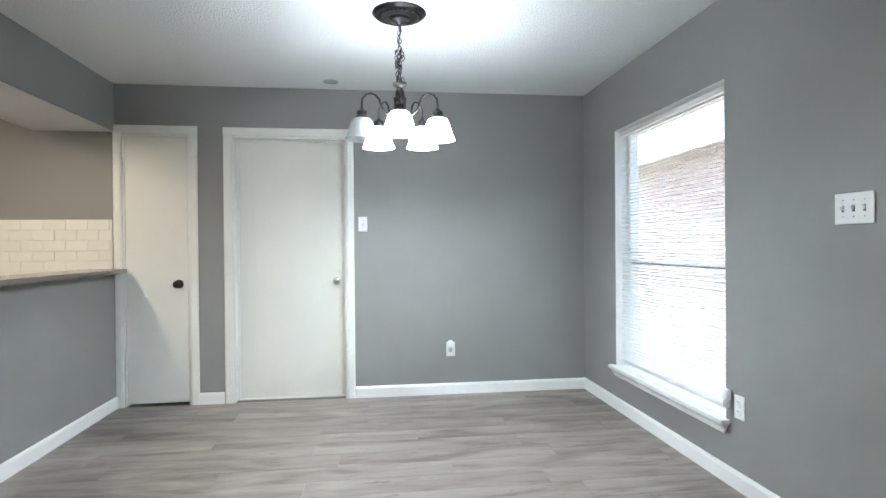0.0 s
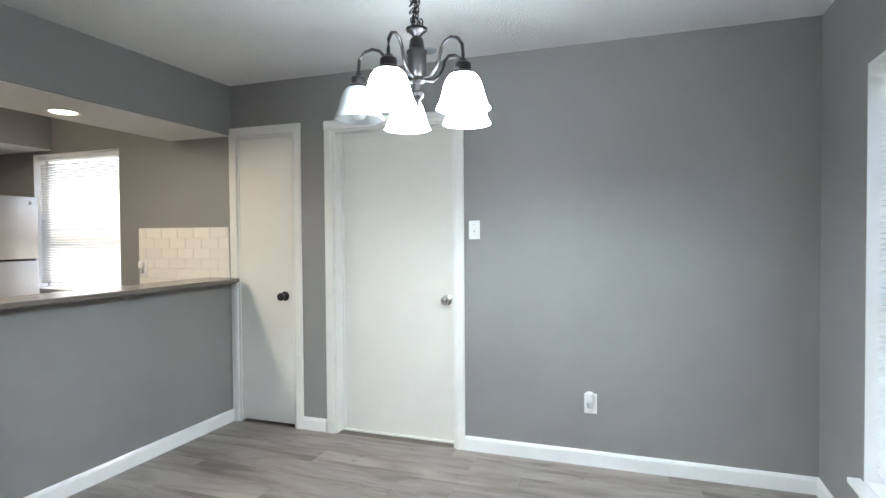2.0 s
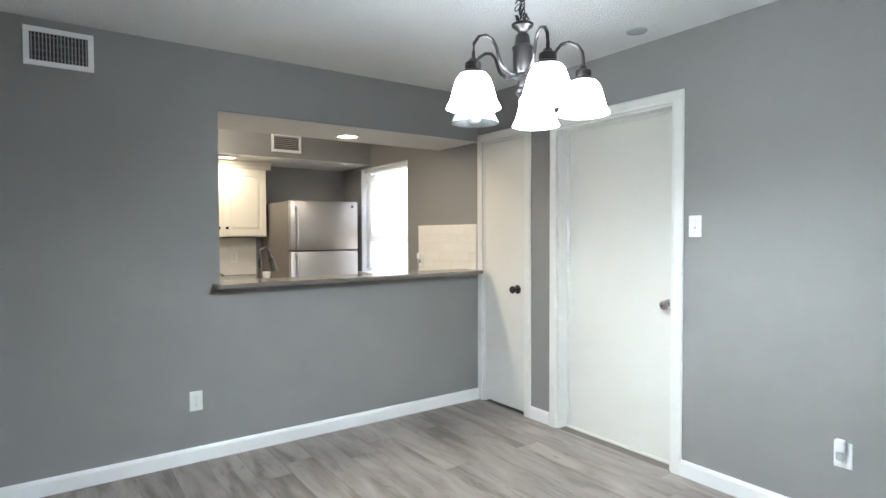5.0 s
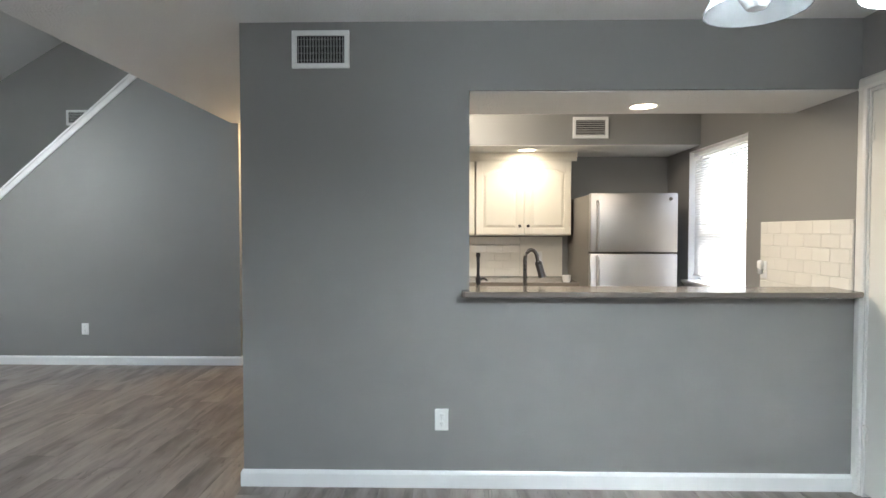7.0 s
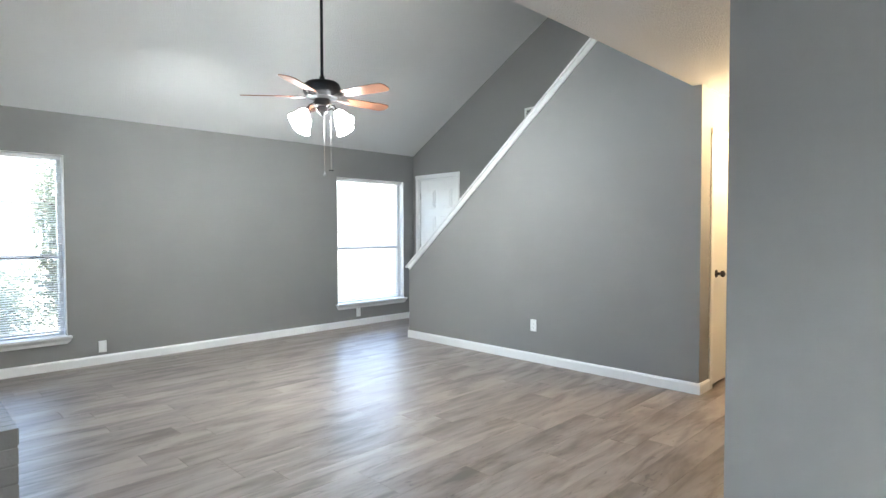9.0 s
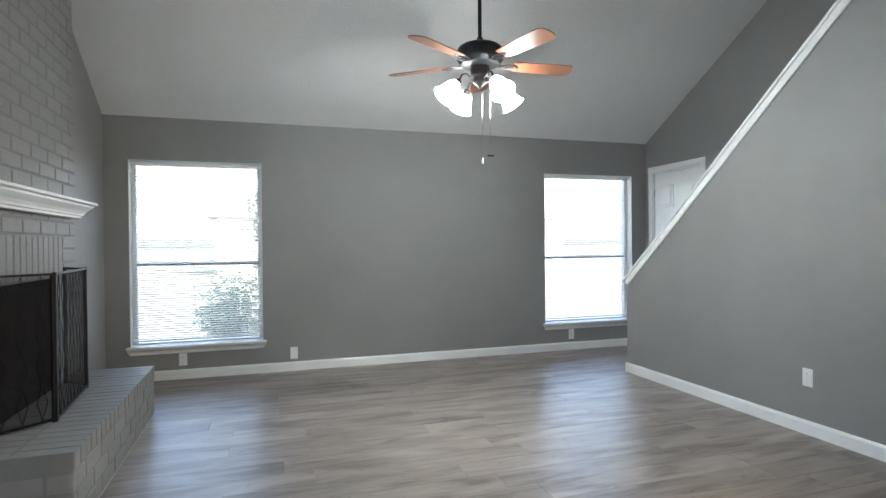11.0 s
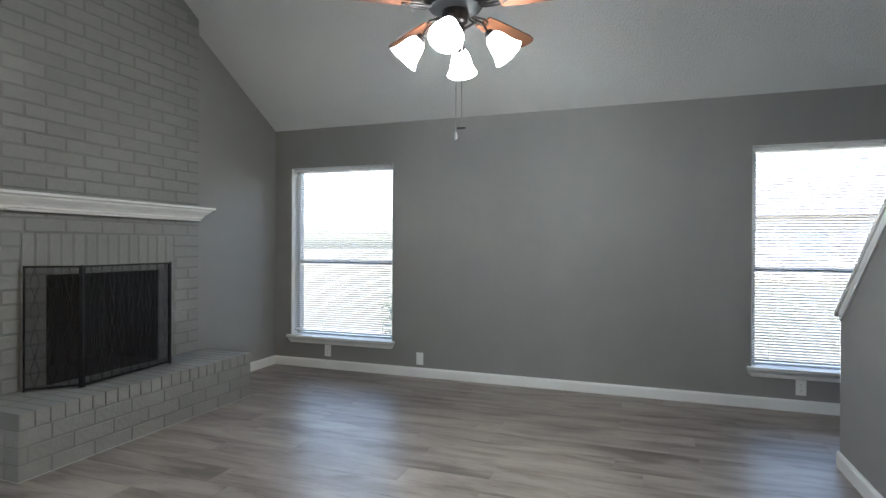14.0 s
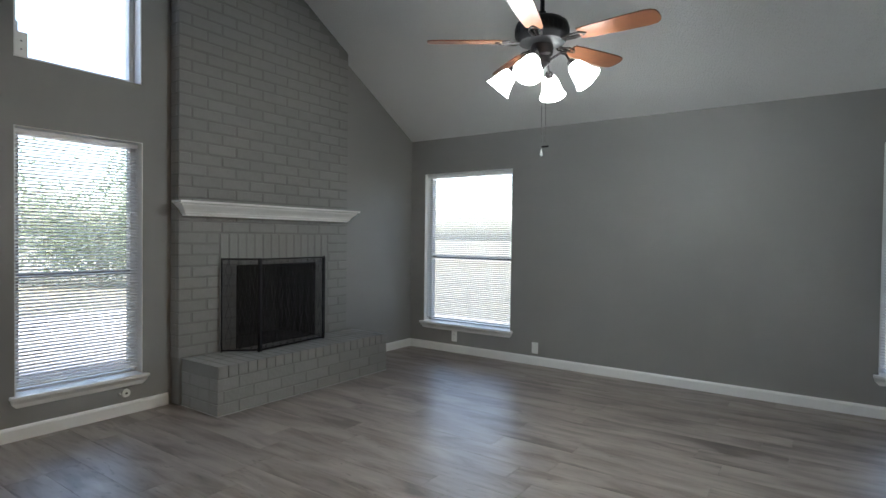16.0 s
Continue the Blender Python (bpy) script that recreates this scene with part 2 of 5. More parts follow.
def box(bm, x0, x1, y0, y1, z0, z1, bevel=0.0):
    vs = [bm.verts.new((x, y, z)) for x in (x0, x1) for y in (y0, y1) for z in (z0, z1)]
    fs = [bm.faces.new([vs[k] for k in f]) for f in ((0, 1, 3, 2), (4, 6, 7, 5), (0, 4, 5, 1), (2, 3, 7, 6), (0, 2, 6, 4), (1, 5, 7, 3))]
    if bevel:
        bmesh.ops.bevel(bm, geom=list({e for f in fs for e in f.edges}), offset=bevel, segments=2, affect="EDGES", profile=0.5)
    return bm


def boxed(x0, x1, y0, y1, z0, z1, bevel=0.0):
    return box(bmesh.new(), min(x0, x1), max(x0, x1), min(y0, y1), max(y0, y1), min(z0, z1), max(z0, z1), bevel)


def lathe(bm, profile, seg=20, m=Matrix()):
    """Turns (radius, height) pairs about z."""
    rings = []
    for r, z in profile:
        rings.append([bm.verts.new(m @ Vector((max(r, 1e-4) * math.cos(2 * math.pi * k / seg), max(r, 1e-4) * math.sin(2 * math.pi * k / seg), z))) for k in range(seg)])
    for a, b in zip(rings, rings[1:]):
        for k in range(seg):
            bm.faces.new((a[k], a[(k + 1) % seg], b[(k + 1) % seg], b[k]))
    return bm


def turned(profile, seg=20, m=Matrix()):
    return lathe(bmesh.new(), profile, seg, m)


def tube(bm, pts, r, seg=8, closed=False):
    pts = [Vector(p) for p in pts]
    rings, n = [], len(pts)
    for i, p in enumerate(pts):
        a, b = (pts[i - 1], pts[(i + 1) % n]) if closed else (pts[max(i - 1, 0)], pts[min(i + 1, n - 1)])
        d = (b - a).normalized()
        u = d.cross(Vector((0.31, 0.17, 0.93)) if abs(d.z) < 0.95 else Vector((0, 1, 0))).normalized()
        v = d.cross(u)
        rr = r[i] if isinstance(r, (list, tuple)) else r
        rings.append([bm.verts.new(p + rr * (math.cos(2 * math.pi * k / seg) * u + math.sin(2 * math.pi * k / seg) * v)) for k in range(seg)])
    for i in range(n if closed else n - 1):
        a, b = rings[i], rings[(i + 1) % n]
        for k in range(seg):
            bm.faces.new((a[k], a[(k + 1) % seg], b[(k + 1) % seg], b[k]))
    if not closed:
        bm.faces.new(rings[0][::-1]), bm.faces.new(rings[-1])
    return bm


def prism(bm, outline, axis, a, b):
    """Pulls an outline of pairs along an axis from a to b."""
    def at(p, w):
        q = list(p)
        q.insert(axis, w)
        return bm.verts.new(q)
    lo, hi = [at(p, a) for p in outline], [at(p, b) for p in outline]
    bm.faces.new(lo), bm.faces.new(hi[::-1])
    for k in range(len(lo)):
        j = (k + 1) % len(lo)
        bm.faces.new((lo[k], hi[k], hi[j], lo[j]))
    return bm


def link_mesh(name, bm, material, smooth=False):
    bmesh.ops.recalc_face_normals(bm, faces=bm.faces)
    me = bpy.data.meshes.new(name)
    bm.to_mesh(me)
    bm.free()
    if smooth:
        for p in me.polygons:
            p.use_smooth = True
        me.set_sharp_from_angle(angle=radians(38))
    me.materials.append(material)
    return me


def part(name, bm, material, parent=None, label="", smooth=False, at=None):
    """Links a bmesh as one mesh object under a thing or a part."""
    ob = new(name, bm if isinstance(bm, bpy.types.Mesh) else link_mesh(name, bm, material, smooth))
    if at is not None:
        ob.matrix_basis = at
    if parent is not None:
        ob.parent = parent
    if label:
        ob["label"] = label
    return ob


def thing(name, m, label, category, group="", kind=""):
    ob = new(name)
    ob.empty_display_size = 0.05
    ob.matrix_basis = m
    return tagged(ob, label, category, group, kind)


def solid(name, bm, material, label, category, kind="structure", smooth=False):
    return tagged(part(name, bm, material, None, "", smooth), label, category, "", kind)


def walled(axis, face, back, lo, hi, z0, z1, holes=()):
    """A wall with thickness between the planes face and back of an axis, from lo to hi, with holes (lo, hi, z0, z1) right through it."""
    us = sorted({lo, hi, *(h[0] for h in holes), *(h[1] for h in holes)})
    zs = sorted({z0, z1, *(h[2] for h in holes), *(h[3] for h in holes)})
    full = {}
    for i in range(len(us) - 1):
        for k in range(len(zs) - 1):
            u, z = (us[i] + us[i + 1]) / 2, (zs[k] + zs[k + 1]) / 2
            full[i, k] = not any(h[0] < u < h[1] and h[2] < z < h[3] for h in holes)
    bm = bmesh.new()
    made = {}

    def v(side, u, z):
        key = (side, u, z)
        if key not in made:
            w = face if side == 0 else back
            made[key] = bm.verts.new((w, u, z) if axis == "x" else (u, w, z))
        return made[key]
    for (i, k), on in full.items():
        if not on:
            continue
        a, b, c, d = us[i], us[i + 1], zs[k], zs[k + 1]
        for s in (0, 1):
            bm.faces.new((v(s, a, c), v(s, b, c), v(s, b, d), v(s, a, d)))
        for (di, dk), (p, q) in {(-1, 0): ((a, c), (a, d)), (1, 0): ((b, c), (b, d)), (0, -1): ((a, c), (b, c)), (0, 1): ((a, d), (b, d))}.items():
            if not full.get((i + di, k + dk), False):
                bm.faces.new((v(0, *p), v(0, *q), v(1, *q), v(1, *p)))
    return bm


def cut_above(bm, y0, z0, slope):
    """Cuts away what lies above the plane that rises with y."""
    n = Vector((0, -slope, 1)).normalized()
    got = bmesh.ops.bisect_plane(bm, geom=bm.verts[:] + bm.edges[:] + bm.faces[:], plane_co=(0, y0, z0), plane_no=n, clear_outer=True)
    edges = [e for e in got["geom_cut"] if isinstance(e, bmesh.types.BMEdge)]
    bmesh.ops.holes_fill(bm, edges=edges)
    return bm


# ---- plan ----
NY, SY = 4.785, -3.960           # north and south walls
EX, WX = 0.742, -4.98            # living room, east and west
DX = 2.363                       # dining room, east
PX = -1.270                      # wall with the pass-through, dining face
STX = -3.880                     # stair wall, room face
H = 2.412
EDGE = 0.52                      # where the flat ceiling ends
SLOPE, EAVE = 0.59, 2.40
KN, KW, KS = 4.775, -3.785, 1.74   # kitchen faces
T = 0.15
RIDGE = EAVE + SLOPE * (EDGE - SY)
KNEE, KNEE0, KNEE_Y = 0.856, 0.855, -2.822

# floor: a dark bed with separate planks on it
solid("floor", boxed(WX - T, DX + T, SY - T, NY + T, -0.12, -0.006), M_SUB, "grey-brown wood-look vinyl plank floor", "floor")
floor = bpy.data.objects["floor"]

# walls
WIN_A, WIN_B = (-0.594, 0.545), (-4.785, -3.622)
WZ0, WZ1 = 0.30, 2.01
solid("wall_south", walled("y", SY, SY - T, WX - T, EX + T, 0, EAVE + 0.02, [(*WIN_A, WZ0, WZ1), (*WIN_B, WZ0, WZ1)]), M_WALL, "matt grey painted wall with two tall windows", "wall")
WIN_E, WIN_U = (-0.850, -0.080, 0.258, 1.935), (-0.840, -0.081, 2.350, 3.75)
bm = cut_above(walled("x", EX, EX + T, SY, 0.0, 0, 5.4, [WIN_E, WIN_U, (-2.42, -1.50, 0.33, 1.06)]), SY, EAVE + 0.02, SLOPE)
solid("wall_east", bm, M_WALL, "matt grey gable wall beside the brick chimney breast", "wall")
solid("wall_jog", walled("y", 0.0, -T, EX + T, DX + T, 0, H), M_WALL, "matt grey return wall behind the dining area", "wall")
WIN_D = (2.940, 4.195, 0.300, 2.000)
solid("wall_dining_east", walled("x", DX, DX + T, 0.0, NY, 0, H, [WIN_D]), M_WALL, "matt grey dining room wall with a tall window", "wall")
DOOR_C, DOOR_G = (-1.218, -0.740), (-0.432, 0.426)
solid("wall_north", walled("y", NY, NY + T, -1.2805, DX + T, 0, H, [(*DOOR_C, 0, 2.045), (*DOOR_G, 0, 2.04)]), M_WALL, "matt grey wall with two flat doors", "wall")
solid("wall_pass_through", walled("x", PX, PX - 0.127, 1.62, NY, 0, H, [(2.805, NY, 1.004, 2.06)]), M_WALL, "matt grey half wall with an open pass-through to the kitchen", "wall")
solid("wall_kitchen_south", walled("y", KS, 1.62, WX, PX - 0.127, 0, H), M_WALL, "matt grey wall between kitchen and hall", "wall")
solid("wall_kitchen_west", walled("x", KW, KW - 0.12, KS, KN, 0, H), M_WALL, "matt grey kitchen wall", "wall")
WIN_K = (-3.300, -2.335, 0.90, 2.030)
solid("wall_kitchen_north", walled("y", KN, NY + T, KW - 0.12, -1.2805, 0, H, [(*WIN_K[:2], *WIN_K[2:])]), M_WALL, "matt grey kitchen wall with a blind-covered window", "wall")
DOOR_F = (-3.835, -3.065)
bm = cut_above(walled("x", WX, WX - T, SY, EDGE, 0, 5.4, [(*DOOR_F, 0, 2.045)]), SY, EAVE + 0.02, SLOPE)
solid("wall_west", bm, M_WALL, "matt grey stairwell wall with the front door", "wall")
solid("wall_hall_west", walled("x", WX, WX - T, EDGE, 1.62, 0, H), M_WALL, "matt grey wall at the end of the hall", "wall")
HDOOR = (-4.86, -4.14)
solid("wall_hall_south", walled("y", 0.59, 0.47, WX, STX - 0.13, 0, H, [(*HDOOR, 0, 2.045)]), M_WALL, "matt grey hall wall under the stairs", "wall")
solid("wall_above_ceiling", walled("y", EDGE, EDGE + 0.12, WX - T, EX + T, H + 0.20, RIDGE + 0.02), M_WALL, "matt grey upper wall above the flat ceiling's edge", "wall")
bm = bmesh.new()
ys = [(KNEE_Y, 0.0), (0.59, 0.0), (0.59, H), (EDGE, H), (EDGE, KNEE0 + KNEE * (EDGE - KNEE_Y)), (KNEE_Y, KNEE0)]
prism(bm, ys, 0, STX - 0.13, STX)
solid("wall_stair", bm, M_WALL, "matt grey stair wall with a sloping white cap", "wall")

# unseen box behind the north doors, added to keep daylight out of their gaps
solid("wall_closet_back", walled("y", NY + T + 0.25, NY + T + 0.31, -1.4, 0.9, 0, H), M_WALL, "unseen panel behind the north doors, added to block daylight", "wall")
bm = boxed(-1.4, -1.34, NY + T + 0.003, NY + T + 0.25, 0, H)
box(bm, 0.84, 0.90, NY + T + 0.003, NY + T + 0.25, 0, H)
box(bm, -1.34, 0.84, NY + T + 0.003, NY + T + 0.25, H - 0.08, H)
solid("wall_closet_sides", bm, M_WALL, "unseen sides and top behind the north doors, added to block daylight", "wall")
# added panel, out of view, that stops daylight leaking round the front door
solid("wall_porch", walled("x", WX - T - 0.06, WX - T - 0.10, -3.96, -2.95, 0, 2.2), M_STUCCO, "unseen panel outside the front door, added to block daylight", "wall")

# ceilings
bm = boxed(WX - T, EX + T, EDGE, NY + T, H, H + 0.20)
box(bm, EX + T, DX + T, -T, NY + T, H, H + 0.20)
solid("ceiling_flat", bm, M_CEIL, "white flat ceiling with a sprayed texture", "ceiling")
bm = bmesh.new()
prism(bm, [(SY - 0.4, EAVE - 0.4 * SLOPE), (EDGE + 0.12, EAVE + SLOPE * (EDGE + 0.12 - SY)), (EDGE + 0.12, EAVE + 0.2 + SLOPE * (EDGE + 0.12 - SY)), (SY - 0.4, EAVE + 0.2 - 0.4 * SLOPE)], 0, WX - 0.3, EX + 0.3)
solid("ceiling_sloped", bm, M_CEIL, "white vaulted ceiling rising from the window wall", "ceiling")
solid("ceiling_pass_through", boxed(PX - 0.129, -1.812, KS + 0.004, KN - 0.002, 2.052, 2.0565), M_CEIL, "white textured underside of the lowered header", "ceiling")
solid("ceiling_pass_lip", boxed(PX - 0.002, PX - 0.127, 2.809, KN - 0.003, 2.052, 2.0565), M_CEIL, "white textured underside of the opening", "ceiling")
solid("header_kitchen", boxed(PX - 0.13, -1.810, KS + 0.003, KN - 0.003, 2.058, H - 0.002), M_WALL, "matt grey boxed-in header over the bar counter", "wall")
solid("soffit_kitchen", boxed(KW + 0.002, -3.075, KS + 0.003, KN - 0.003, 2.063, H - 0.002), M_WALL, "matt grey soffit above the kitchen cabinets", "wall")
solid("ceiling_soffit", boxed(KW + 0.003, -3.076, KS + 0.004, KN - 0.004, 2.057, 2.061), M_CEIL, "white underside of the kitchen soffit", "ceiling")

# baseboards
BH, BD = 0.088, 0.014


def baseboard(name, x0, y0, x1, y1, nx, ny):
    """A run of baseboard from one floor point to another; nx, ny: the way it faces."""
    n = math.hypot(x1 - x0, y1 - y0)
    bm = bmesh.new()
    prism(bm, [(0, 0), (BD, 0), (BD, BH - 0.018), (BD - 0.004, BH - 0.008), (BD - 0.009, BH), (0, BH)], 0, 0, n)
    d = Vector(((x1 - x0) / n, (y1 - y0) / n, 0))
    f = Vector((nx, ny, 0))
    m = Matrix(((d.x, f.x, 0, x0), (d.y, f.y, 0, y0), (0, 0, 1, 0), (0, 0, 0, 1)))
    bm.transform(m)
    return solid(name, bm, M_TRIM, "white painted baseboard along a grey wall", "baseboard")


for run in (
    (WX, SY, EX, SY, 0, 1), (EX, SY, EX, -2.88, -1, 0), (EX, -1.035, EX, 0.0, -1, 0), (EX + T, 0.0, DX, 0.0, 0, 1), (DX, 0, DX, NY, -1, 0),
    (0.488, NY, DX, NY, 0, -1), (-0.678, NY, -0.500, NY, 0, -1), (PX, 1.62, PX, NY - 0.014, 1, 0), (PX + BD, 1.62, WX, 1.62, 0, -1),
    (STX, KNEE_Y - BD, STX, 0.59 + BD, 1, 0), (STX, KNEE_Y, STX - 0.13, KNEE_Y, 0, -1), (STX, 0.59, HDOOR[1] + 0.06, 0.59, 0, 1), (WX, SY, WX, DOOR_F[0] - 0.07, 1, 0),
):
    baseboard("baseboard", *run)

# stair cap: a board with a small moulding under it
bm = bmesh.new()
L = math.hypot(EDGE + 0.1 - KNEE_Y, KNEE * (EDGE + 0.1 - KNEE_Y))
box(bm, -0.150, 0.022, -0.05, L, 0.0, 0.022, 0.004)
box(bm, -0.132, 0.012, -0.02, L, -0.052, 0.0, 0.003)
bm.transform(pose(STX, KNEE_Y, KNEE0 + 0.018, math.degrees(math.atan(KNEE))))
solid("stair_cap", bm, M_TRIM, "white painted sloping cap board on the stair wall", "trim")


# ---- windows and blinds ----
def local(x, y, rz):
    """Local axes on a wall: x to the right as seen from the room, y outward, z up."""
    return pose(x, y, 0, 0, 0, rz)


def make_window(name, m, w, z0, z1, label, sill=True, rail=True, depth=T):
    ob = thing(name, m, label, "window", "", "structure")
    h = w / 2
    jd = 0.006
    part("window_jamb", boxed(-h, -h + jd, 0.001, depth - 0.03, z0, z1), M_TRIM, ob)
    part("window_jamb", boxed(h - jd, h, 0.001, depth - 0.03, z0, z1), M_TRIM, ob)
    part("window_head", boxed(-h + jd, h - jd, 0.001, depth - 0.03, z1 - jd, z1), M_TRIM, ob)
    f0, f1, fw = 0.095, depth + 0.01, 0.035
    for a, b, c, d in ((-h + jd, -h + jd + fw, z0, z1 - jd), (h - jd - fw, h - jd, z0, z1 - jd), (-h + jd + fw, h - jd - fw, z1 - jd - fw, z1 - jd), (-h + jd + fw, h - jd - fw, z0, z0 + fw)):
        part("window_frame", boxed(a, b, f0, f1, c, d, 0.003), M_VINYL, ob)
    zm = (z0 + z1) / 2 - 0.055 * (z1 - z0)
    if rail:
        part("meeting_rail", boxed(-h + jd + fw, h - jd - fw, 0.100, 0.135, zm - 0.016, zm + 0.016, 0.003), M_ALU, ob, "grey metal meeting rail")
        part("sash_lock", boxed(-0.03, 0.03, 0.090, 0.100, zm - 0.006, zm + 0.010, 0.002), M_ALU, ob)
        for a, b in ((z0 + fw, zm - 0.016), (zm + 0.016, z1 - jd - fw)):
            p = part("pane", boxed(-h + jd + fw, h - jd - fw, 0.118, 0.121, a, b), M_GLASS, ob)
            p.visible_shadow = False
    else:
        p = part("pane", boxed(-h + jd + fw, h - jd - fw, 0.118, 0.121, z0 + fw, z1 - jd - fw), M_GLASS, ob)
        p.visible_shadow = False
    if sill:
        bm = boxed(-h - 0.030, h + 0.030, -0.050, 0.0, z0 - 0.006, z0 + 0.018, 0.005)
        box(bm, -h + 0.001, h - 0.001, 0.0, 0.10, z0 + 0.001, z0 + 0.018)
        s = part("window_sill", bm, M_TRIM, ob)
        bm = bmesh.new()
        prism(bm, [(-0.040, z0 - 0.006), (-0.001, z0 - 0.006), (-0.001, z0 - 0.058), (-0.012, z0 - 0.058), (-0.020, z0 - 0.030)], 0, -h - 0.022, h + 0.022)
        for v in bm.verts:
            if v.co.z < z0 - 0.05:
                v.co.x *= (h - 0.005) / (h + 0.022)
        part("apron", bm, M_TRIM, s)
    return ob


def make_blind(m, w, z0, z1, label, bottom=0.035, tilt=23, pitch=0.0215):
    """A mini blind hung inside the reveal: head rail, thin curved slats, ladder cords, bottom rail, wand."""
    ob = thing("window_blind", m, label, "blind", "mini blinds")
    h = w / 2 - 0.012
    y = 0.052
    part("head_rail", boxed(-h, h, y - 0.014, y + 0.014, z1 - 0.036, z1 - 0.008, 0.002), M_SLAT, ob)
    bm = bmesh.new()
    prof = [(-0.0125, 0.0), (-0.005, 0.0016), (0.005, 0.0016), (0.0125, 0.0)]
    prism(bm, prof + [(a, b - 0.0007) for a, b in prof[::-1]], 0, -h, h)
    bm.transform(pose(0, 0, 0, tilt))
    me = link_mesh("slat", bm, M_SLAT)
    low = z0 + bottom + 0.014
    n = int((z1 - 0.05 - low) / pitch)
    for k in range(n):
        part("slat", me, None, ob, at=pose(0, y, low + 0.012 + pitch * k, random.uniform(-1.5, 1.5)))
    part("bottom_rail", boxed(-h, h, y - 0.012, y + 0.012, low - 0.014, low, 0.003), M_SLAT, ob)
    for u in (-h * 0.72, h * 0.72) if w < 1 else (-h * 0.8, 0.0, h * 0.8):
        bm = bmesh.new()
        for dy in (-0.0135, 0.0135):
            tube(bm, [(u, y + dy, low), (u, y + dy, z1 - 0.03)], 0.0006, 4)
        part("ladder_cord", bm, M_SLAT, ob)
    return ob


def windows(name, m, w, z0, z1, label, blind, tilt=23, **kw):
    make_window(name, m, w, z0, z1, label, **kw)
    if blind:
        make_blind(m, w, z0 + 0.018, z1 - 0.006, blind, tilt=tilt)


windows("window_1", local(sum(WIN_A) / 2, SY, 180), 1.139, WZ0, WZ1, "tall white sash window with a moulded sill", "white mini blind lowered with open slats")
windows("window_2", local(sum(WIN_B) / 2, SY, 180), 1.163, WZ0, WZ1, "tall white sash window beside the stairs", "white mini blind lowered with open slats")
windows("window_3", local(EX, sum(WIN_E[:2]) / 2, -90), 0.770, WIN_E[2], WIN_E[3], "narrow white sash window beside the brick chimney", "narrow white mini blind lowered with open slats")
windows("window_4", local(EX, sum(WIN_U[:2]) / 2, -90), 0.759, WIN_U[2], WIN_U[3], "high fixed white window without a blind", "", sill=False, rail=False)
windows("window_5", local(DX, sum(WIN_D[:2]) / 2, -90), 1.255, WIN_D[2], WIN_D[3], "tall white dining room window with a moulded sill", "wide white mini blind lowered with open slats")
windows("window_6", local(sum(WIN_K[:2]) / 2, KN, 0), 0.965, WIN_K[2], WIN_K[3], "white kitchen window with a lowered blind", "white kitchen mini blind lowered with half-closed slats", tilt=48)


# ---- doors ----
def make_casing(ob, w, h, cw=0.060, mat_=None, y=0.0):
    mat_ = mat_ or M_CASE
    g = w / 2
    prof = [(0.0, -0.012), (cw * 0.25, -0.017), (cw * 0.8, -0.015), (cw, -0.010), (cw, 0.0), (0.0, 0.0)]
    for s in (-1, 1):
        bm = bmesh.new()
        prism(bm, [(s * (g + a), y + b) for a, b in prof], 2, 0.0, h + cw * 0.02)
        part("door_casing", bm, mat_, ob)
    bm = bmesh.new()
    prism(bm, [(y + b, h + cw * 0.02 + a) for a, b in prof], 0, -g - cw, g + cw)
    part("door_casing", bm, mat_, ob)
    for a, b in ((-g, -g + 0.016), (g - 0.016, g)):
        part("door_jamb", boxed(a, b, 0.001, T - 0.002, 0, h), mat_, ob)
    part("door_jamb", boxed(-g + 0.016, g - 0.016, 0.001, T - 0.002, h - 0.016, h), mat_, ob)


def make_knob(parent, u, y, z, material, label):
    m = pose(u, y, z, 90)
    bm = turned([(0.0, 0.0), (0.033, 0.0), (0.033, 0.004), (0.026, 0.008), (0.012, 0.011), (0.011, 0.030), (0.020, 0.036), (0.027, 0.046), (0.028, 0.055), (0.022, 0.064), (0.009, 0.068), (0.0, 0.0675)], 24, m)
    k = part("door_knob", bm, material, parent, label, True)
    part("key_button", turned([(0.0, 0.068), (0.006, 0.068), (0.005, 0.072), (0.0, 0.072)], 12, m), M_DARK if material is M_BRONZE else M_BRONZE, k)
    return k


def make_door(name, m, w, h, recess, label, knob, knob_mat, knob_label, hinges, hinge_side, gap=0.008):
    ob = thing(name, m, label, "door", "", "structure")
    make_casing(ob, w, h)
    g = w / 2 - 0.019
    leaf = part("door_leaf", boxed(-g, g, recess, recess + 0.036, gap, h - 0.019, 0.002), M_DOOR, ob)
    make_knob(leaf, knob[0], recess, knob[1], knob_mat, knob_label)
    for z in hinges:
        bm = tube(bmesh.new(), [(hinge_side * (g + 0.003), recess - 0.006, z - 0.045), (hinge_side * (g + 0.003), recess - 0.006, z + 0.045)], 0.0065, 8)
        box(bm, hinge_side * g - 0.016, hinge_side * g + 0.016, recess - 0.003, recess, z - 0.044, z + 0.044)
        part("hinge", bm, M_DOOR, leaf, "painted-over hinge")
    if recess > 0.05:
        for a, b in ((-g - 0.003, -g + 0.010), (g - 0.010, g + 0.003)):
            part("door_stop", boxed(a, b, recess - 0.014, recess - 0.001, 0, h - 0.017), M_CASE, ob)
        part("door_stop", boxed(-g + 0.010, g - 0.010, recess - 0.014, recess - 0.001, h - 0.028, h - 0.017), M_CASE, ob)
        part("threshold", boxed(-g, g, recess - 0.02, T, -0.004, 0.006, 0.002), M_CASE, ob)
    return ob


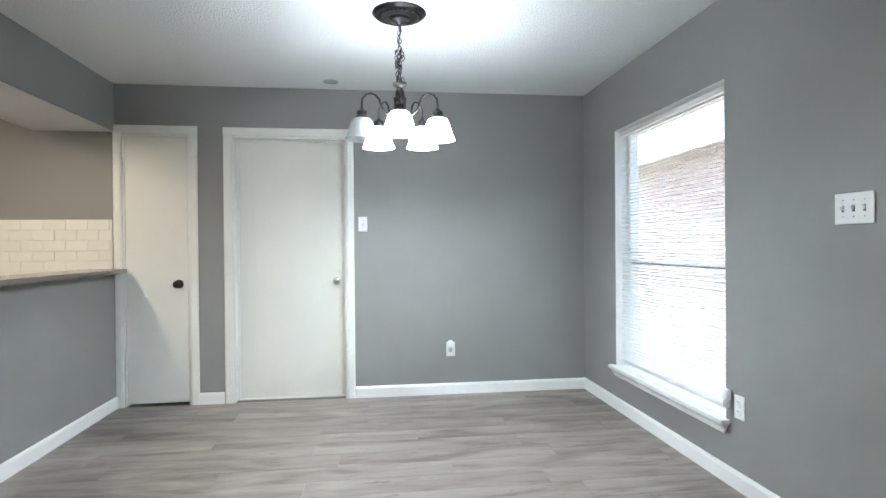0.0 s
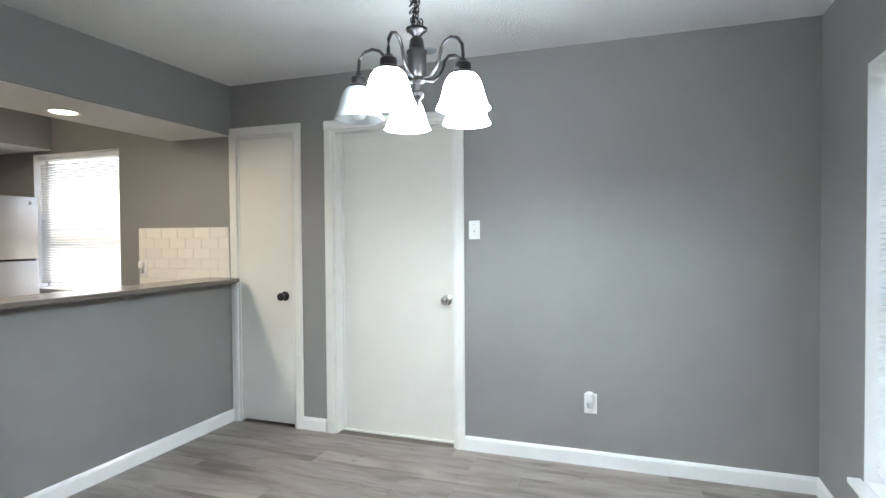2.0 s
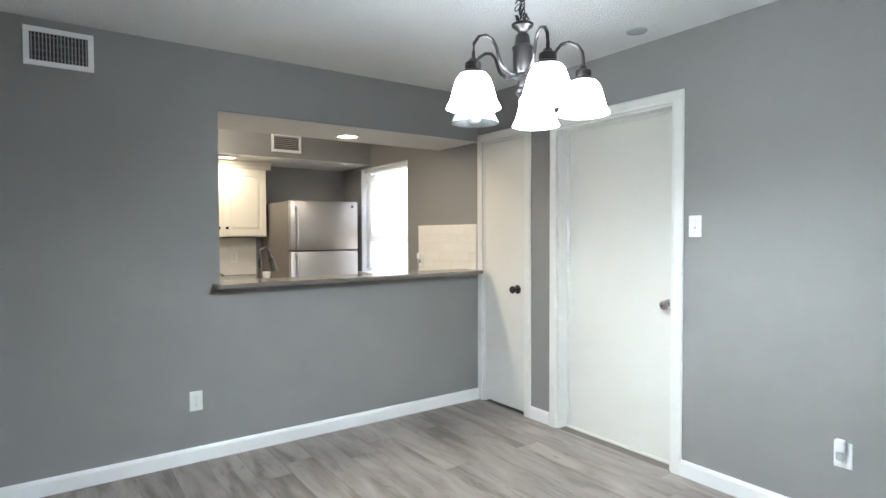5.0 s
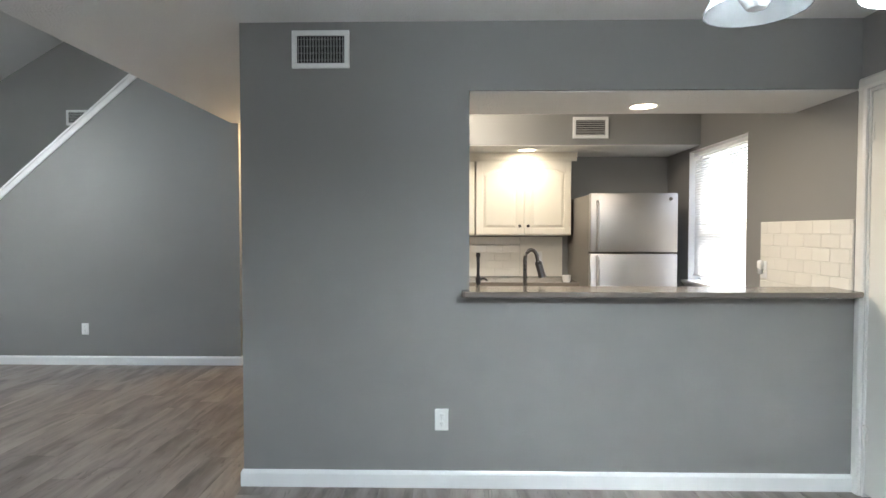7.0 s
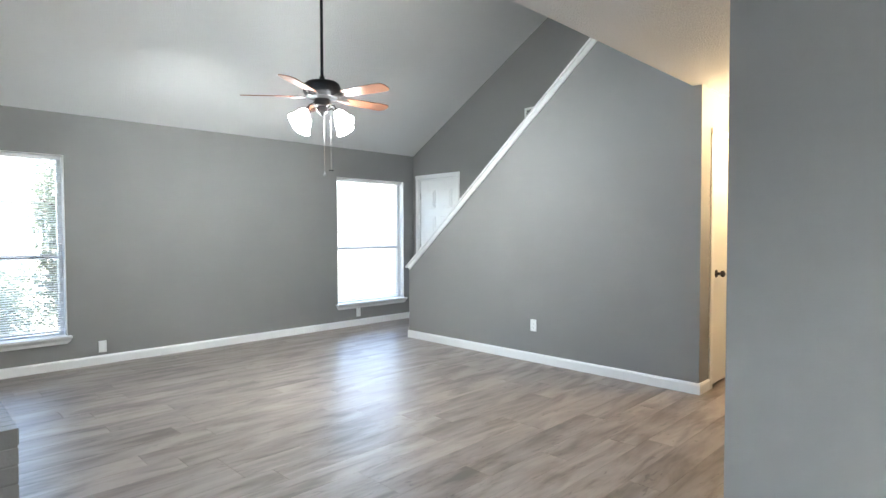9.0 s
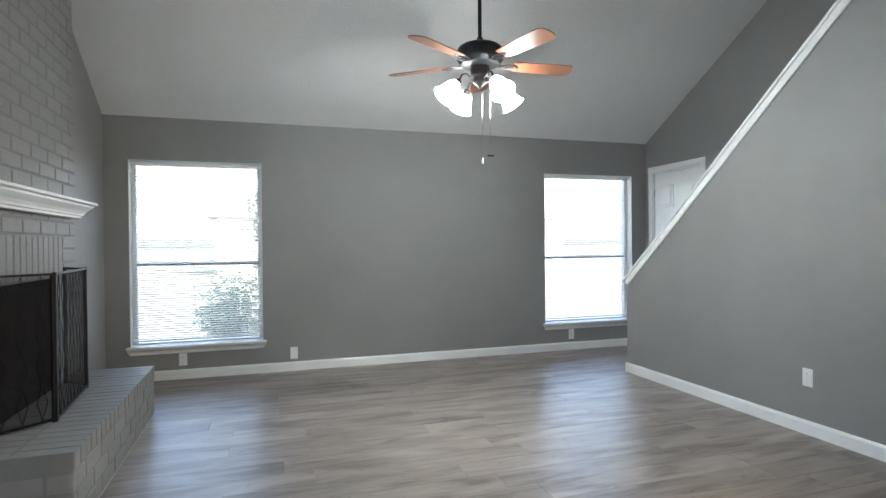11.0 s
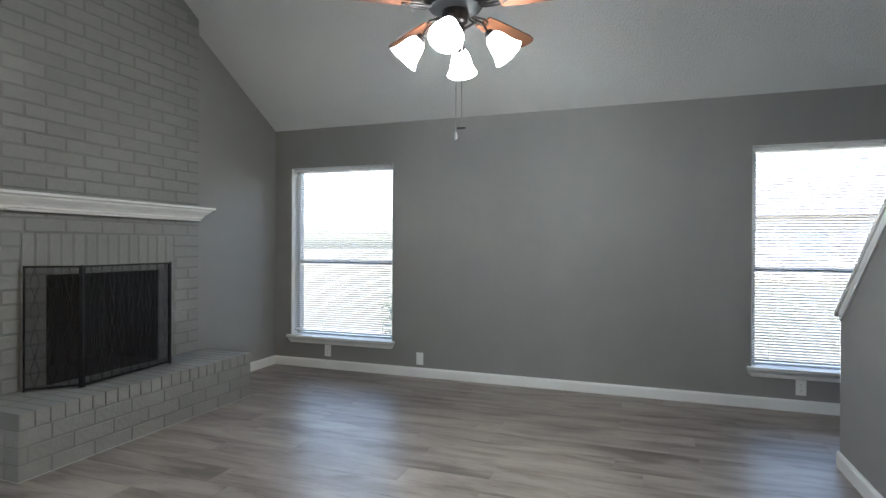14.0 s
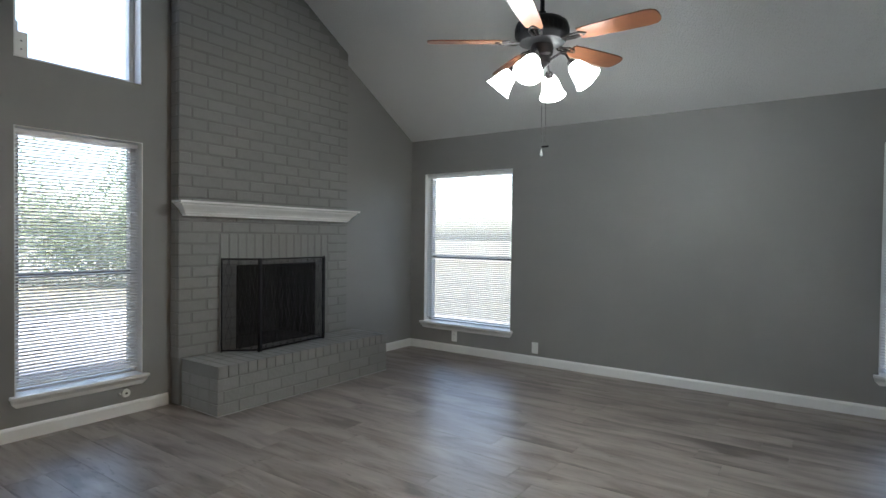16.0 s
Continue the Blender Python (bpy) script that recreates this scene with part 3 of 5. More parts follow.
make_door("door_1", local(sum(DOOR_C) / 2, NY, 0), DOOR_C[1] - DOOR_C[0], 2.045, 0.004, "narrow flat off-white closet door, closed", (0.155, 0.915), M_BRONZE, "dark bronze knob", (0.32, 1.83), -1, 0.022)
make_door("door_2", local(sum(DOOR_G) / 2, NY, 0), DOOR_G[1] - DOOR_G[0], 2.04, 0.095, "flat off-white door in a deep jamb, closed", (0.345, 0.915), M_CHROME, "brushed nickel knob", (), -1)
make_door("door_3", local(sum(HDOOR) / 2, 0.59, 180), HDOOR[1] - HDOOR[0], 2.045, 0.004, "flat off-white hall door under the stairs, closed", (-0.26, 0.93), M_BRONZE, "dark bronze knob", (1.75, 0.3), 1, 0.02)

# front door with six raised panels
fd = thing("door_4", local(WX, sum(DOOR_F) / 2, 90), "white six-panel front door beside the window, closed", "door", "", "structure")
make_casing(fd, 0.77, 2.045, 0.06, M_TRIM)
leaf = part("door_leaf", boxed(-0.366, 0.366, 0.020, 0.060, 0.01, 2.026, 0.002), M_TRIM, fd)
for u in (-0.165, 0.165):
    for z0, z1 in ((0.22, 0.78), (0.92, 1.50), (1.62, 1.88)):
        bm = boxed(u - 0.115, u + 0.115, 0.008, 0.020, z0, z1, 0.008)
        box(bm, u - 0.085, u + 0.085, 0.000, 0.008, z0 + 0.03, z1 - 0.03, 0.006)
        part("door_panel", bm, M_TRIM, leaf)
make_knob(leaf, 0.30, 0.020, 0.93, M_CHROME, "brushed nickel knob")
for z in (0.3, 1.05, 1.80):
    part("hinge", boxed(-0.376, -0.360, 0.012, 0.020, z - 0.045, z + 0.045, 0.002), M_CHROME, leaf)


# ---- dining room things ----
def make_chandelier():
    ob = thing("chandelier", pose(CHX, CHY, -0.004), "dark bronze five-arm chandelier with opal glass shades on a chain", "chandelier")
    part("ceiling_canopy", turned([(0.0, H - 0.001), (0.140, H - 0.001), (0.142, H - 0.010), (0.128, H - 0.022), (0.120, H - 0.020), (0.080, H - 0.034), (0.060, H - 0.034), (0.052, H - 0.046), (0.020, H - 0.056), (0.008, H - 0.066), (0.0, H - 0.066)], 36, pose(0, 0, 0.008)), M_BRONZE, ob, "", True)
    can = ob.children[0]
    for k in range(28):
        a = 2 * math.pi * k / 28
        part("bead", turned([(0.0, -0.007), (0.006, -0.004), (0.007, 0.0), (0.006, 0.004)], 6, pose(0.104 * math.cos(a), 0.104 * math.sin(a), H - 0.018)), M_BRONZE, can)
    # chain links, the lower ones bunched
    link = bmesh.new()
    tube(link, [(0.0085 * math.cos(2 * math.pi * k / 10), 0, 0.016 * math.sin(2 * math.pi * k / 10)) for k in range(10)], 0.0022, 5, True)
    link = link_mesh("chain_link", link, M_BRONZE, True)
    top, low = H - 0.062, 2.070
    n = 15
    for k in range(n):
        f = k / (n - 1)
        part("chain_link", link, None, ob, at=pose(0.003 * math.sin(k * 2.1), 0.002 * math.cos(k * 1.7), top + (low - top) * f, random.uniform(-8, 8), random.uniform(-8, 8), 90 * (k % 2) + random.uniform(-15, 15)))
    for k in range(18):
        f = random.random() ** 1.4
        a = random.uniform(0, 6.28)
        part("chain_link", link, None, ob, at=pose(0.016 * math.cos(a), 0.016 * math.sin(a), low - 0.010 + 0.17 * f, random.uniform(-50, 50), random.uniform(-50, 50), random.uniform(0, 180)))
    part("supply_cord", tube(bmesh.new(), [(0.012 * math.sin(k * 0.9), 0.012 * math.cos(k * 0.9), top + (low - top) * k / 20) for k in range(21)], 0.0024, 6), M_BLACK, ob)
    part("cup", turned([(0.0, 2.043), (0.034, 2.047), (0.038, 2.045), (0.036, 2.037), (0.020, 2.025), (0.012, 2.013), (0.0, 2.013)], 24), M_BRONZE, ob, "", True)
    part("body", turned([(0.0, 2.017), (0.014, 2.017), (0.023, 2.007), (0.027, 1.980), (0.029, 1.973), (0.036, 1.967), (0.036, 1.960), (0.033, 1.955), (0.033, 1.885), (0.028, 1.877), (0.031, 1.871), (0.031, 1.863), (0.016, 1.853), (0.015, 1.831), (0.024, 1.821), (0.024, 1.811), (0.012, 1.797), (0.008, 1.783), (0.011, 1.777), (0.0, 1.769)], 28), M_BRONZE, ob, "", True)
    for a, lit in zip(CH_ANGLES, CH_LIT):
        m = pose(0, 0, 0, 0, 0, a)
        pts = []
        for p, q in zip([(0.026, 1.873), (0.062, 1.873), (0.092, 1.897), (0.104, 1.925), (0.112, 1.951), (0.130, 1.973), (0.156, 1.980), (0.184, 1.970), (0.202, 1.946), (0.205, 1.915), (0.205, 1.887)], range(11)):
            pts.append(m @ Vector((p[0], 0, p[1])))
        arm = part("arm", tube(bmesh.new(), pts, 0.0058, 10), M_BRONZE, ob, "", True)
        s = m @ pose(0.205, 0, 0)
        part("socket", turned([(0.0, 1.897), (0.012, 1.897), (0.018, 1.887), (0.026, 1.883), (0.028, 1.873), (0.026, 1.861), (0.034, 1.855), (0.034, 1.845), (0.0, 1.845)], 20, s), M_BRONZE, arm, "", True)
        outer = [(0.029, 1.850), (0.042, 1.846), (0.054, 1.832), (0.063, 1.808), (0.070, 1.782), (0.076, 1.760), (0.084, 1.745), (0.088, 1.737)]
        bm = turned(outer + [(r - 0.003, z) for r, z in outer[::-1]], 28, s)
        part("shade", bm, M_SHADE_ON if lit else M_SHADE_OFF, arm, "lit opal glass shade" if lit else "unlit frosted glass shade", True)
        if not lit:
            part("light_bulb", turned([(0.0, 1.735), (0.016, 1.739), (0.028, 1.757), (0.030, 1.775), (0.020, 1.805), (0.013, 1.835), (0.0, 1.841)], 18, s), M_PLATE, arm, "", True)
    return ob


make_chandelier()
ts = thing("ceiling_plate", pose(0.332, 4.575, H), "small round grey cover plate on the dining ceiling", "cover plate")
part("disc", turned([(0.0, -0.0005), (0.055, -0.0005), (0.053, -0.007), (0.030, -0.010), (0.0, -0.010)], 24), M_FARPANE, ts, "", True)


def make_plate(name, m, label, kind, group=""):
    """A wall plate on its wall: kind is outlet, switch, triple or blank."""
    ob = thing(name, m, label, "outlet" if kind in ("outlet", "blank") else "light switch", group)
    w = 0.083 if kind == "triple" else 0.035
    part("plate", boxed(-w, w, -0.006, -0.0005, -0.057, 0.057, 0.0025), M_PLATE, ob)
    if kind == "outlet":
        for dz in (-0.022, 0.022):
            s = part("socket_face", turned([(0.0, 0.0), (0.0155, 0.0), (0.0145, 0.0022), (0.0, 0.0022)], 18, pose(0, -0.006, dz, 90)), M_PLATE, ob)
            for du, hh in ((-0.0055, 0.0075), (0.0055, 0.006)):
                part("slot", boxed(du - 0.001, du + 0.001, -0.0092, -0.0080, dz + 0.003 - hh / 2, dz + 0.003 + hh / 2), M_DARK, s)
            part("slot", turned([(0.0, 0.0), (0.0022, 0.0), (0.0, 0.0009)], 8, pose(0, -0.0083, dz - 0.008, 90)), M_DARK, s)
        part("screw", turned([(0.0, 0.0), (0.003, 0.0), (0.002, 0.001), (0.0, 0.001)], 10, pose(0, -0.006, 0, 90)), M_CHROME, ob)
    elif kind in ("switch", "triple"):
        for du in (-0.046, 0.0, 0.046) if kind == "triple" else (0.0,):
            part("switch_slot", boxed(du - 0.005, du + 0.005, -0.0072, -0.0062, -0.012, 0.012), M_DARK if kind == "triple" else M_ALU, ob)
            part("toggle", prism(bmesh.new(), [(-0.007, -0.006), (-0.007, 0.007), (-0.017, 0.013), (-0.018, 0.007)], 0, du - 0.004, du + 0.004), M_PLATE, ob)
            for dz in (-0.030, 0.030):
                part("screw", turned([(0.0, 0.0), (0.003, 0.0), (0.002, 0.001), (0.0, 0.001)], 10, pose(du, -0.006, dz, 90)), M_CHROME, ob)
    return ob


def on_wall(x, y, z, rz):
    return pose(x, y, z, 0, 0, rz)


make_plate("light_switch", on_wall(0.553, NY, 1.362, 0), "white single toggle switch beside the flat door", "switch")
make_plate("light_switch", on_wall(DX, 2.194, 1.308, -90), "white triple toggle switch plate on the grey wall", "triple")
make_plate("wall_outlet", on_wall(1.240, NY, 0.360, 0), "white duplex outlet on the grey dining wall", "outlet", "wall outlets")
make_plate("wall_outlet", on_wall(DX, 2.835, 0.400, -90), "white duplex outlet beside the window sill", "outlet", "wall outlets")
make_plate("wall_outlet", on_wall(PX, 2.662, 0.358, 90), "white duplex outlet under the bar counter", "outlet", "wall outlets")
make_plate("wall_outlet", on_wall(STX, -0.984, 0.361, 90), "white outlet plate on the stair wall", "outlet", "wall outlets")
make_plate("wall_outlet", on_wall(0.112, SY, 0.180, 180), "white duplex outlet under the window sill", "outlet", "wall outlets")
make_plate("wall_outlet", on_wall(-3.955, SY, 0.180, 180), "white duplex outlet under the far window sill", "outlet", "wall outlets")
make_plate("wall_outlet", on_wall(-0.878, SY, 0.172, 180), "white blank cover plate above the baseboard", "blank", "wall outlets")


def make_freshener(m, label):
    """A plug-in air freshener on an outlet."""
    ob = thing("plug_in_freshener", m, label, "air freshener", "plug-in fresheners")
    part("body", boxed(-0.020, 0.020, -0.040, -0.009, -0.005, 0.050, 0.010), M_PLATE, ob, "", True)
    part("bottle", turned([(0.0, -0.036), (0.013, -0.036), (0.016, -0.028), (0.015, -0.006), (0.009, 0.0), (0.0, 0.0)], 14, pose(0, -0.026, -0.004)), M_SHADE_OFF, ob, "clear glass refill bottle", True)
    return ob


make_freshener(on_wall(1.236, NY, 0.382, 0), "white plug-in air freshener in the dining wall outlet")
make_freshener(on_wall(DX, 2.900, 0.425, -90), "white plug-in air freshener beside the window")
make_freshener(on_wall(-2.085, KN - 0.012, 1.10, 0), "white plug-in air freshener on the tiled splashback")


def make_vent(m, w, h, label, slats=9, up=True):
    ob = thing("air_vent", m, label, "vent", "air vents")
    # near-black sheet in place of the shade inside the duct
    part("backing", boxed(-w / 2 + 0.02, w / 2 - 0.02, -0.003, -0.0005, -h / 2 + 0.02, h / 2 - 0.02), M_DARK, ob)
    for a, b, c, d in ((-w / 2, w / 2, h / 2 - 0.026, h / 2), (-w / 2, w / 2, -h / 2, -h / 2 + 0.026), (-w / 2, -w / 2 + 0.026, -h / 2 + 0.026, h / 2 - 0.026), (w / 2 - 0.026, w / 2, -h / 2 + 0.026, h / 2 - 0.026)):
        part("frame", boxed(a, b, -0.014, -0.001, c, d, 0.003), M_PLATE, ob)
    if up:
        n = slats
        me = link_mesh("louvre", boxed(-w / 2 + 0.026, w / 2 - 0.026, -0.006, 0.006, -0.0012, 0.0012), M_VENT)
        for k in range(n):
            part("louvre", me, None, ob, at=pose(0, -0.007, -h / 2 + 0.026 + (h - 0.052) * (k + 0.5) / n, -38))
    else:
        n = slats
        me = link_mesh("louvre", boxed(-0.0014, 0.0014, -0.006, 0.004, -h / 2 + 0.026, h / 2 - 0.026), M_VENT)
        for k in range(n):
            part("louvre", me, None, ob, at=pose(-w / 2 + 0.026 + (w - 0.052) * (k + 0.5) / n, -0.008, 0, 0, 0, 18))
        for k in range(4):
            part("cross_bar", boxed(-w / 2 + 0.026, w / 2 - 0.026, -0.005, -0.004, -h / 2 + 0.026 + (h - 0.052) * (k + 0.5) / 4 - 0.001, -h / 2 + 0.026 + (h - 0.052) * (k + 0.5) / 4 + 0.001), M_VENT, ob)
    return ob


M_VENT = mat("grey_vent_louvre", (0.42, 0.42, 0.41), 0.45, vary=0.05, scale=10)
make_vent(on_wall(PX, 2.042, 2.271, 90), 0.297, 0.192, "white wall register with dark vertical louvres", 16, False)
make_vent(on_wall(-3.075, 3.860, 2.203, 90), 0.295, 0.178, "white kitchen register with grey louvres", 7)
make_vent(on_wall(WX, -1.78, 2.70, 90), 0.25, 0.18, "small white register high on the stairwell wall", 7)

# bar counter of the pass-through
bm = bmesh.new()
prism(bm, [(-1.46, 2.806), (PX + 0.003, 2.806), (PX + 0.003, 2.765), (-1.165, 2.765), (-1.15, 2.780), (-1.15, 4.690), (-1.185, 4.758), (-1.22, NY - 0.020), (PX - 0.13, NY - 0.020), (PX - 0.13, KN - 0.003), (-1.46, KN - 0.003)], 2, 1.010, 1.038)
bmesh.ops.bevel(bm, geom=[e for e in bm.edges if abs(e.verts[0].co.z - e.verts[1].co.z) < 1e-5], offset=0.006, segments=2, affect="EDGES", profile=0.5)
tagged(part("bar_counter", bm, M_COUNTER), "taupe stone bar counter on the half wall", "counter")

# ---- kitchen ----


def make_cabinet_door(parent, x, y0, y1, z0, z1, knob_y, arch=True):
    """An arched raised-panel door in the plane x, facing +x."""
    d = part("cabinet_door", boxed(x, x + 0.012, y0, y1, z0, z1, 0.002), M_CAB, parent)
    st = 0.055
    n = 10
    a, b = y0 + st, y1 - st
    lo, hi = z0 + st, z1 - st - (0.045 if arch else 0)

    def outline(g):
        pts = [(a + g, lo + g), (b - g, lo + g), (b - g, hi - g)]
        if arch:
            for k in range(1, n):
                u = k / n
                pts.append((b - g + (a - b + 2 * g) * u, hi - g + 0.045 * math.sin(math.pi * u)))
        pts.append((a + g, hi - g))
        return pts
    bm = boxed(x + 0.0125, x + 0.021, y0, a, z0, z1, 0.002)
    box(bm, x + 0.0125, x + 0.021, b, y1, z0, z1, 0.002)
    box(bm, x + 0.0125, x + 0.021, a, b, z0, lo, 0.002)
    curve = [(p, q) for p, q in outline(0.0)[2:]]
    prism(bm, curve + [(a, z1), (b, z1)], 0, x + 0.0125, x + 0.021)
    part("door_frame", bm, M_CAB, d)
    bm = bmesh.new()
    rings = [[bm.verts.new((w, p, q)) for p, q in outline(g)] for g, w in ((0.001, x + 0.0122), (0.008, x + 0.0122), (0.030, x + 0.0205))]
    for r, s in zip(rings, rings[1:]):
        for k in range(len(r)):
            bm.faces.new((r[k], r[(k + 1) % len(r)], s[(k + 1) % len(s)], s[k]))
    bm.faces.new(rings[-1])
    part("raised_panel", bm, M_CAB, d)
    part("knob", turned([(0.0, 0.0), (0.006, 0.0), (0.005, 0.010), (0.013, 0.016), (0.014, 0.022), (0.008, 0.027), (0.0, 0.027)], 16, pose(x + 0.021, knob_y, z0 + 0.075, 0, 90)), M_BRONZE, d, "dark bronze knob", True)
    return d


def make_wall_cabinet(y0, y1, z0, z1, label, doors=2):
    ob = thing("wall_cabinet", pose(0, 0, 0), label, "cabinet", "kitchen wall cabinets")
    xf = -3.500
    part("carcass", boxed(KW + 0.001, xf, y0, y1, z0, z1 - 0.002, 0.002), M_CAB, ob)
    w = (y1 - y0) / doors
    for k in range(doors):
        a, b = y0 + w * k + 0.008, y0 + w * (k + 1) - 0.008
        make_cabinet_door(ob, xf + 0.001, a, b, z0 + 0.012, z1 - 0.085, b - 0.030 if k % 2 == 0 else a + 0.030)
    bm = bmesh.new()
    prism(bm, [(xf, z1 - 0.075), (xf + 0.012, z1 - 0.075), (xf + 0.020, z1 - 0.045), (xf + 0.045, z1 - 0.012), (xf + 0.050, z1 - 0.002), (xf, z1 - 0.002)], 1, y0 - 0.0, y1 + 0.045)
    part("crown", bm, M_CAB, ob)
    return ob


make_wall_cabinet(2.925, 3.795, 1.303, 2.056, "cream wall cabinet with two arched raised-panel doors")
make_wall_cabinet(2.05, 2.915, 1.303, 2.056, "cream wall cabinet next to the range side")

fr = thing("refrigerator", pose(0, 0, 0), "stainless steel top-freezer refrigerator against the kitchen wall", "refrigerator")
fy0, fy1, fx = 3.815, 4.512, -2.865
part("body", boxed(KW + 0.03, fx - 0.065, fy0 + 0.004, fy1 - 0.004, 0.03, 1.640, 0.006), M_FRIDGE, fr, "grey painted side")
for z0, z1, hz0, hz1 in ((1.172, 1.648, 1.19, 1.58), (0.10, 1.162, 0.62, 1.145)):
    d = part("door", boxed(fx - 0.060, fx, fy0, fy1, z0, z1, 0.012), M_STEEL, fr, "brushed stainless door", True)
    bm = tube(bmesh.new(), [(fx + 0.002, fy0 + 0.055, hz0), (fx + 0.030, fy0 + 0.055, hz0 + 0.03), (fx + 0.038, fy0 + 0.055, (hz0 + hz1) / 2), (fx + 0.030, fy0 + 0.055, hz1 - 0.03), (fx + 0.002, fy0 + 0.055, hz1)], 0.013, 10)
    part("handle", bm, M_STEEL, d, "", True)
part("badge", turned([(0.0, 0.0), (0.015, 0.0), (0.013, 0.002), (0.0, 0.002)], 20, pose(fx + 0.0005, fy1 - 0.06, 1.60, 0, 90)), M_CHROME, fr)
part("kick_grille", boxed(fx - 0.05, fx - 0.03, fy0 + 0.01, fy1 - 0.01, 0.0, 0.095), M_DARK, fr)


def make_base_cabinet(m, w, d, label):
    ob = thing("base_cabinet", m, label, "cabinet", "kitchen base cabinets")
    part("carcass", boxed(-w / 2, w / 2, -d, -0.002, 0.09, 0.862), M_CAB, ob)
    part("toe_kick", boxed(-w / 2, w / 2, -d + 0.06, -0.002, 0.0, 0.089), M_DARK, ob)
    part("door", boxed(-w / 2 + 0.01, w / 2 - 0.01, -d - 0.019, -d - 0.0005, 0.12, 0.70, 0.003), M_CAB, ob)
    part("drawer", boxed(-w / 2 + 0.01, w / 2 - 0.01, -d - 0.019, -d - 0.0005, 0.715, 0.85, 0.003), M_CAB, ob)
    return ob


for k in range(3):
    make_base_cabinet(local(KW, 2.10 + 0.55 * k + 0.10, 90), 0.545, 0.57, "cream base cabinet under the kitchen counter")
for k in range(4):
    make_base_cabinet(local(PX - 0.129, 2.10 + 0.62 * k, -90), 0.615, 0.55, "cream base cabinet under the sink counter")
tagged(part("kitchen_counter", boxed(KW + 0.002, KW + 0.62, 1.78, 3.80, 0.864, 0.902, 0.005), M_COUNTER), "taupe counter along the kitchen wall", "counter")
bm = boxed(PX - 0.129, PX - 0.74, 1.78, KN - 0.004, 0.864, 0.902)
tagged(part("sink_counter", bm, M_COUNTER), "taupe sink counter behind the bar", "counter")

fc = thing("kitchen_faucet", pose(-1.560, 3.130, 0.902), "tall nickel pull-down kitchen faucet behind the bar counter", "faucet")
part("base", turned([(0.0, 0.0), (0.027, 0.0), (0.026, 0.006), (0.018, 0.012), (0.018, 0.10), (0.015, 0.105), (0.0, 0.105)], 20), M_FAUCET, fc, "", True)
part("spout", tube(bmesh.new(), [(0, 0, 0.10), (0, 0, 0.27)] + [(-0.008 + 0.008 * math.cos(a), 0.036 - 0.036 * math.cos(a), 0.275 + 0.058 * math.sin(a)) for a in [math.pi * k / 8 for k in range(8)]] + [(-0.018, 0.076, 0.262)], 0.0115, 12), M_FAUCET, fc, "", True)
part("spray_head", turned([(0.0, 0.0), (0.018, 0.0), (0.021, -0.015), (0.021, -0.075), (0.024, -0.095), (0.0, -0.095)], 18, pose(-0.018, 0.076, 0.268, 16, 0, 0)), M_FAUCET, fc, "", True)
part("lever", tube(bmesh.new(), [(0.0, -0.018, 0.06), (0.0, -0.045, 0.068), (0.0, -0.085, 0.095)], [0.010, 0.006, 0.005], 10), M_FAUCET, fc, "", True)

# the smaller fittings on the far counter
sd = thing("soap_dispenser", pose(-1.60, 2.865, 0.902), "dark soap dispenser pump beside the faucet", "soap dispenser")
part("bottle", turned([(0.0, 0.0), (0.020, 0.0), (0.020, 0.01), (0.010, 0.02), (0.009, 0.13), (0.014, 0.135), (0.015, 0.17), (0.009, 0.18), (0.009, 0.29), (0.013, 0.295), (0.012, 0.315), (0.0, 0.315)], 16), M_BRONZE, sd, "", True)
part("nozzle", tube(bmesh.new(), [(0, 0, 0.15), (-0.03, 0.03, 0.165), (-0.06, 0.055, 0.150)], 0.006, 8), M_BRONZE, sd, "", True)
cup = thing("mug", pose(-3.22, 3.70, 0.902), "small white cup on the kitchen counter", "cup")
part("bowl", turned([(0.0, 0.0), (0.028, 0.0), (0.036, 0.02), (0.038, 0.06), (0.035, 0.06), (0.032, 0.02), (0.0, 0.008)], 20), M_PLATE, cup, "", True)


def make_can_light(x, y, z, label):
    ob = thing("recessed_light", pose(x, y, z), label, "ceiling light", "recessed lights")
    part("trim_ring", turned([(0.085, -0.0005), (0.092, -0.004), (0.080, -0.008), (0.070, -0.004), (0.070, -0.0005)], 32), M_PLATE, ob, "", True)
    part("lens", turned([(0.0, -0.0035), (0.069, -0.0035), (0.069, -0.001), (0.0, -0.001)], 28), M_CANLIGHT, ob, "glowing warm lens")
    return ob


make_can_light(-1.600, 3.80, 2.052, "round recessed light in the lowered header")
make_can_light(-3.300, 3.365, 2.057, "round recessed light in the soffit above the cabinets")
make_can_light(-1.600, 2.40, 2.052, "round recessed light at the closed end of the header")
# assumed fixture for the unseen kitchen bulb, out of view behind the header
kl = thing("kitchen_ceiling_light", pose(-2.45, 2.75, H), "unseen round flush glass ceiling light assumed in the kitchen", "ceiling light")
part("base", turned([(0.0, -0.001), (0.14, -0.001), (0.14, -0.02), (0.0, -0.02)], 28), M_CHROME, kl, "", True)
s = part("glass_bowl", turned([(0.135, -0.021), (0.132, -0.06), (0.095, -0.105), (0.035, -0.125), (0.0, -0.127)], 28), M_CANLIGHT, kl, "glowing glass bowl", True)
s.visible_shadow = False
hl = thing("hall_ceiling_light", pose(-4.35, 1.15, H), "warm flush glass ceiling light in the hall", "ceiling light")
part("base", turned([(0.0, -0.001), (0.12, -0.001), (0.12, -0.02), (0.0, -0.02)], 28), M_BRONZE, hl, "", True)
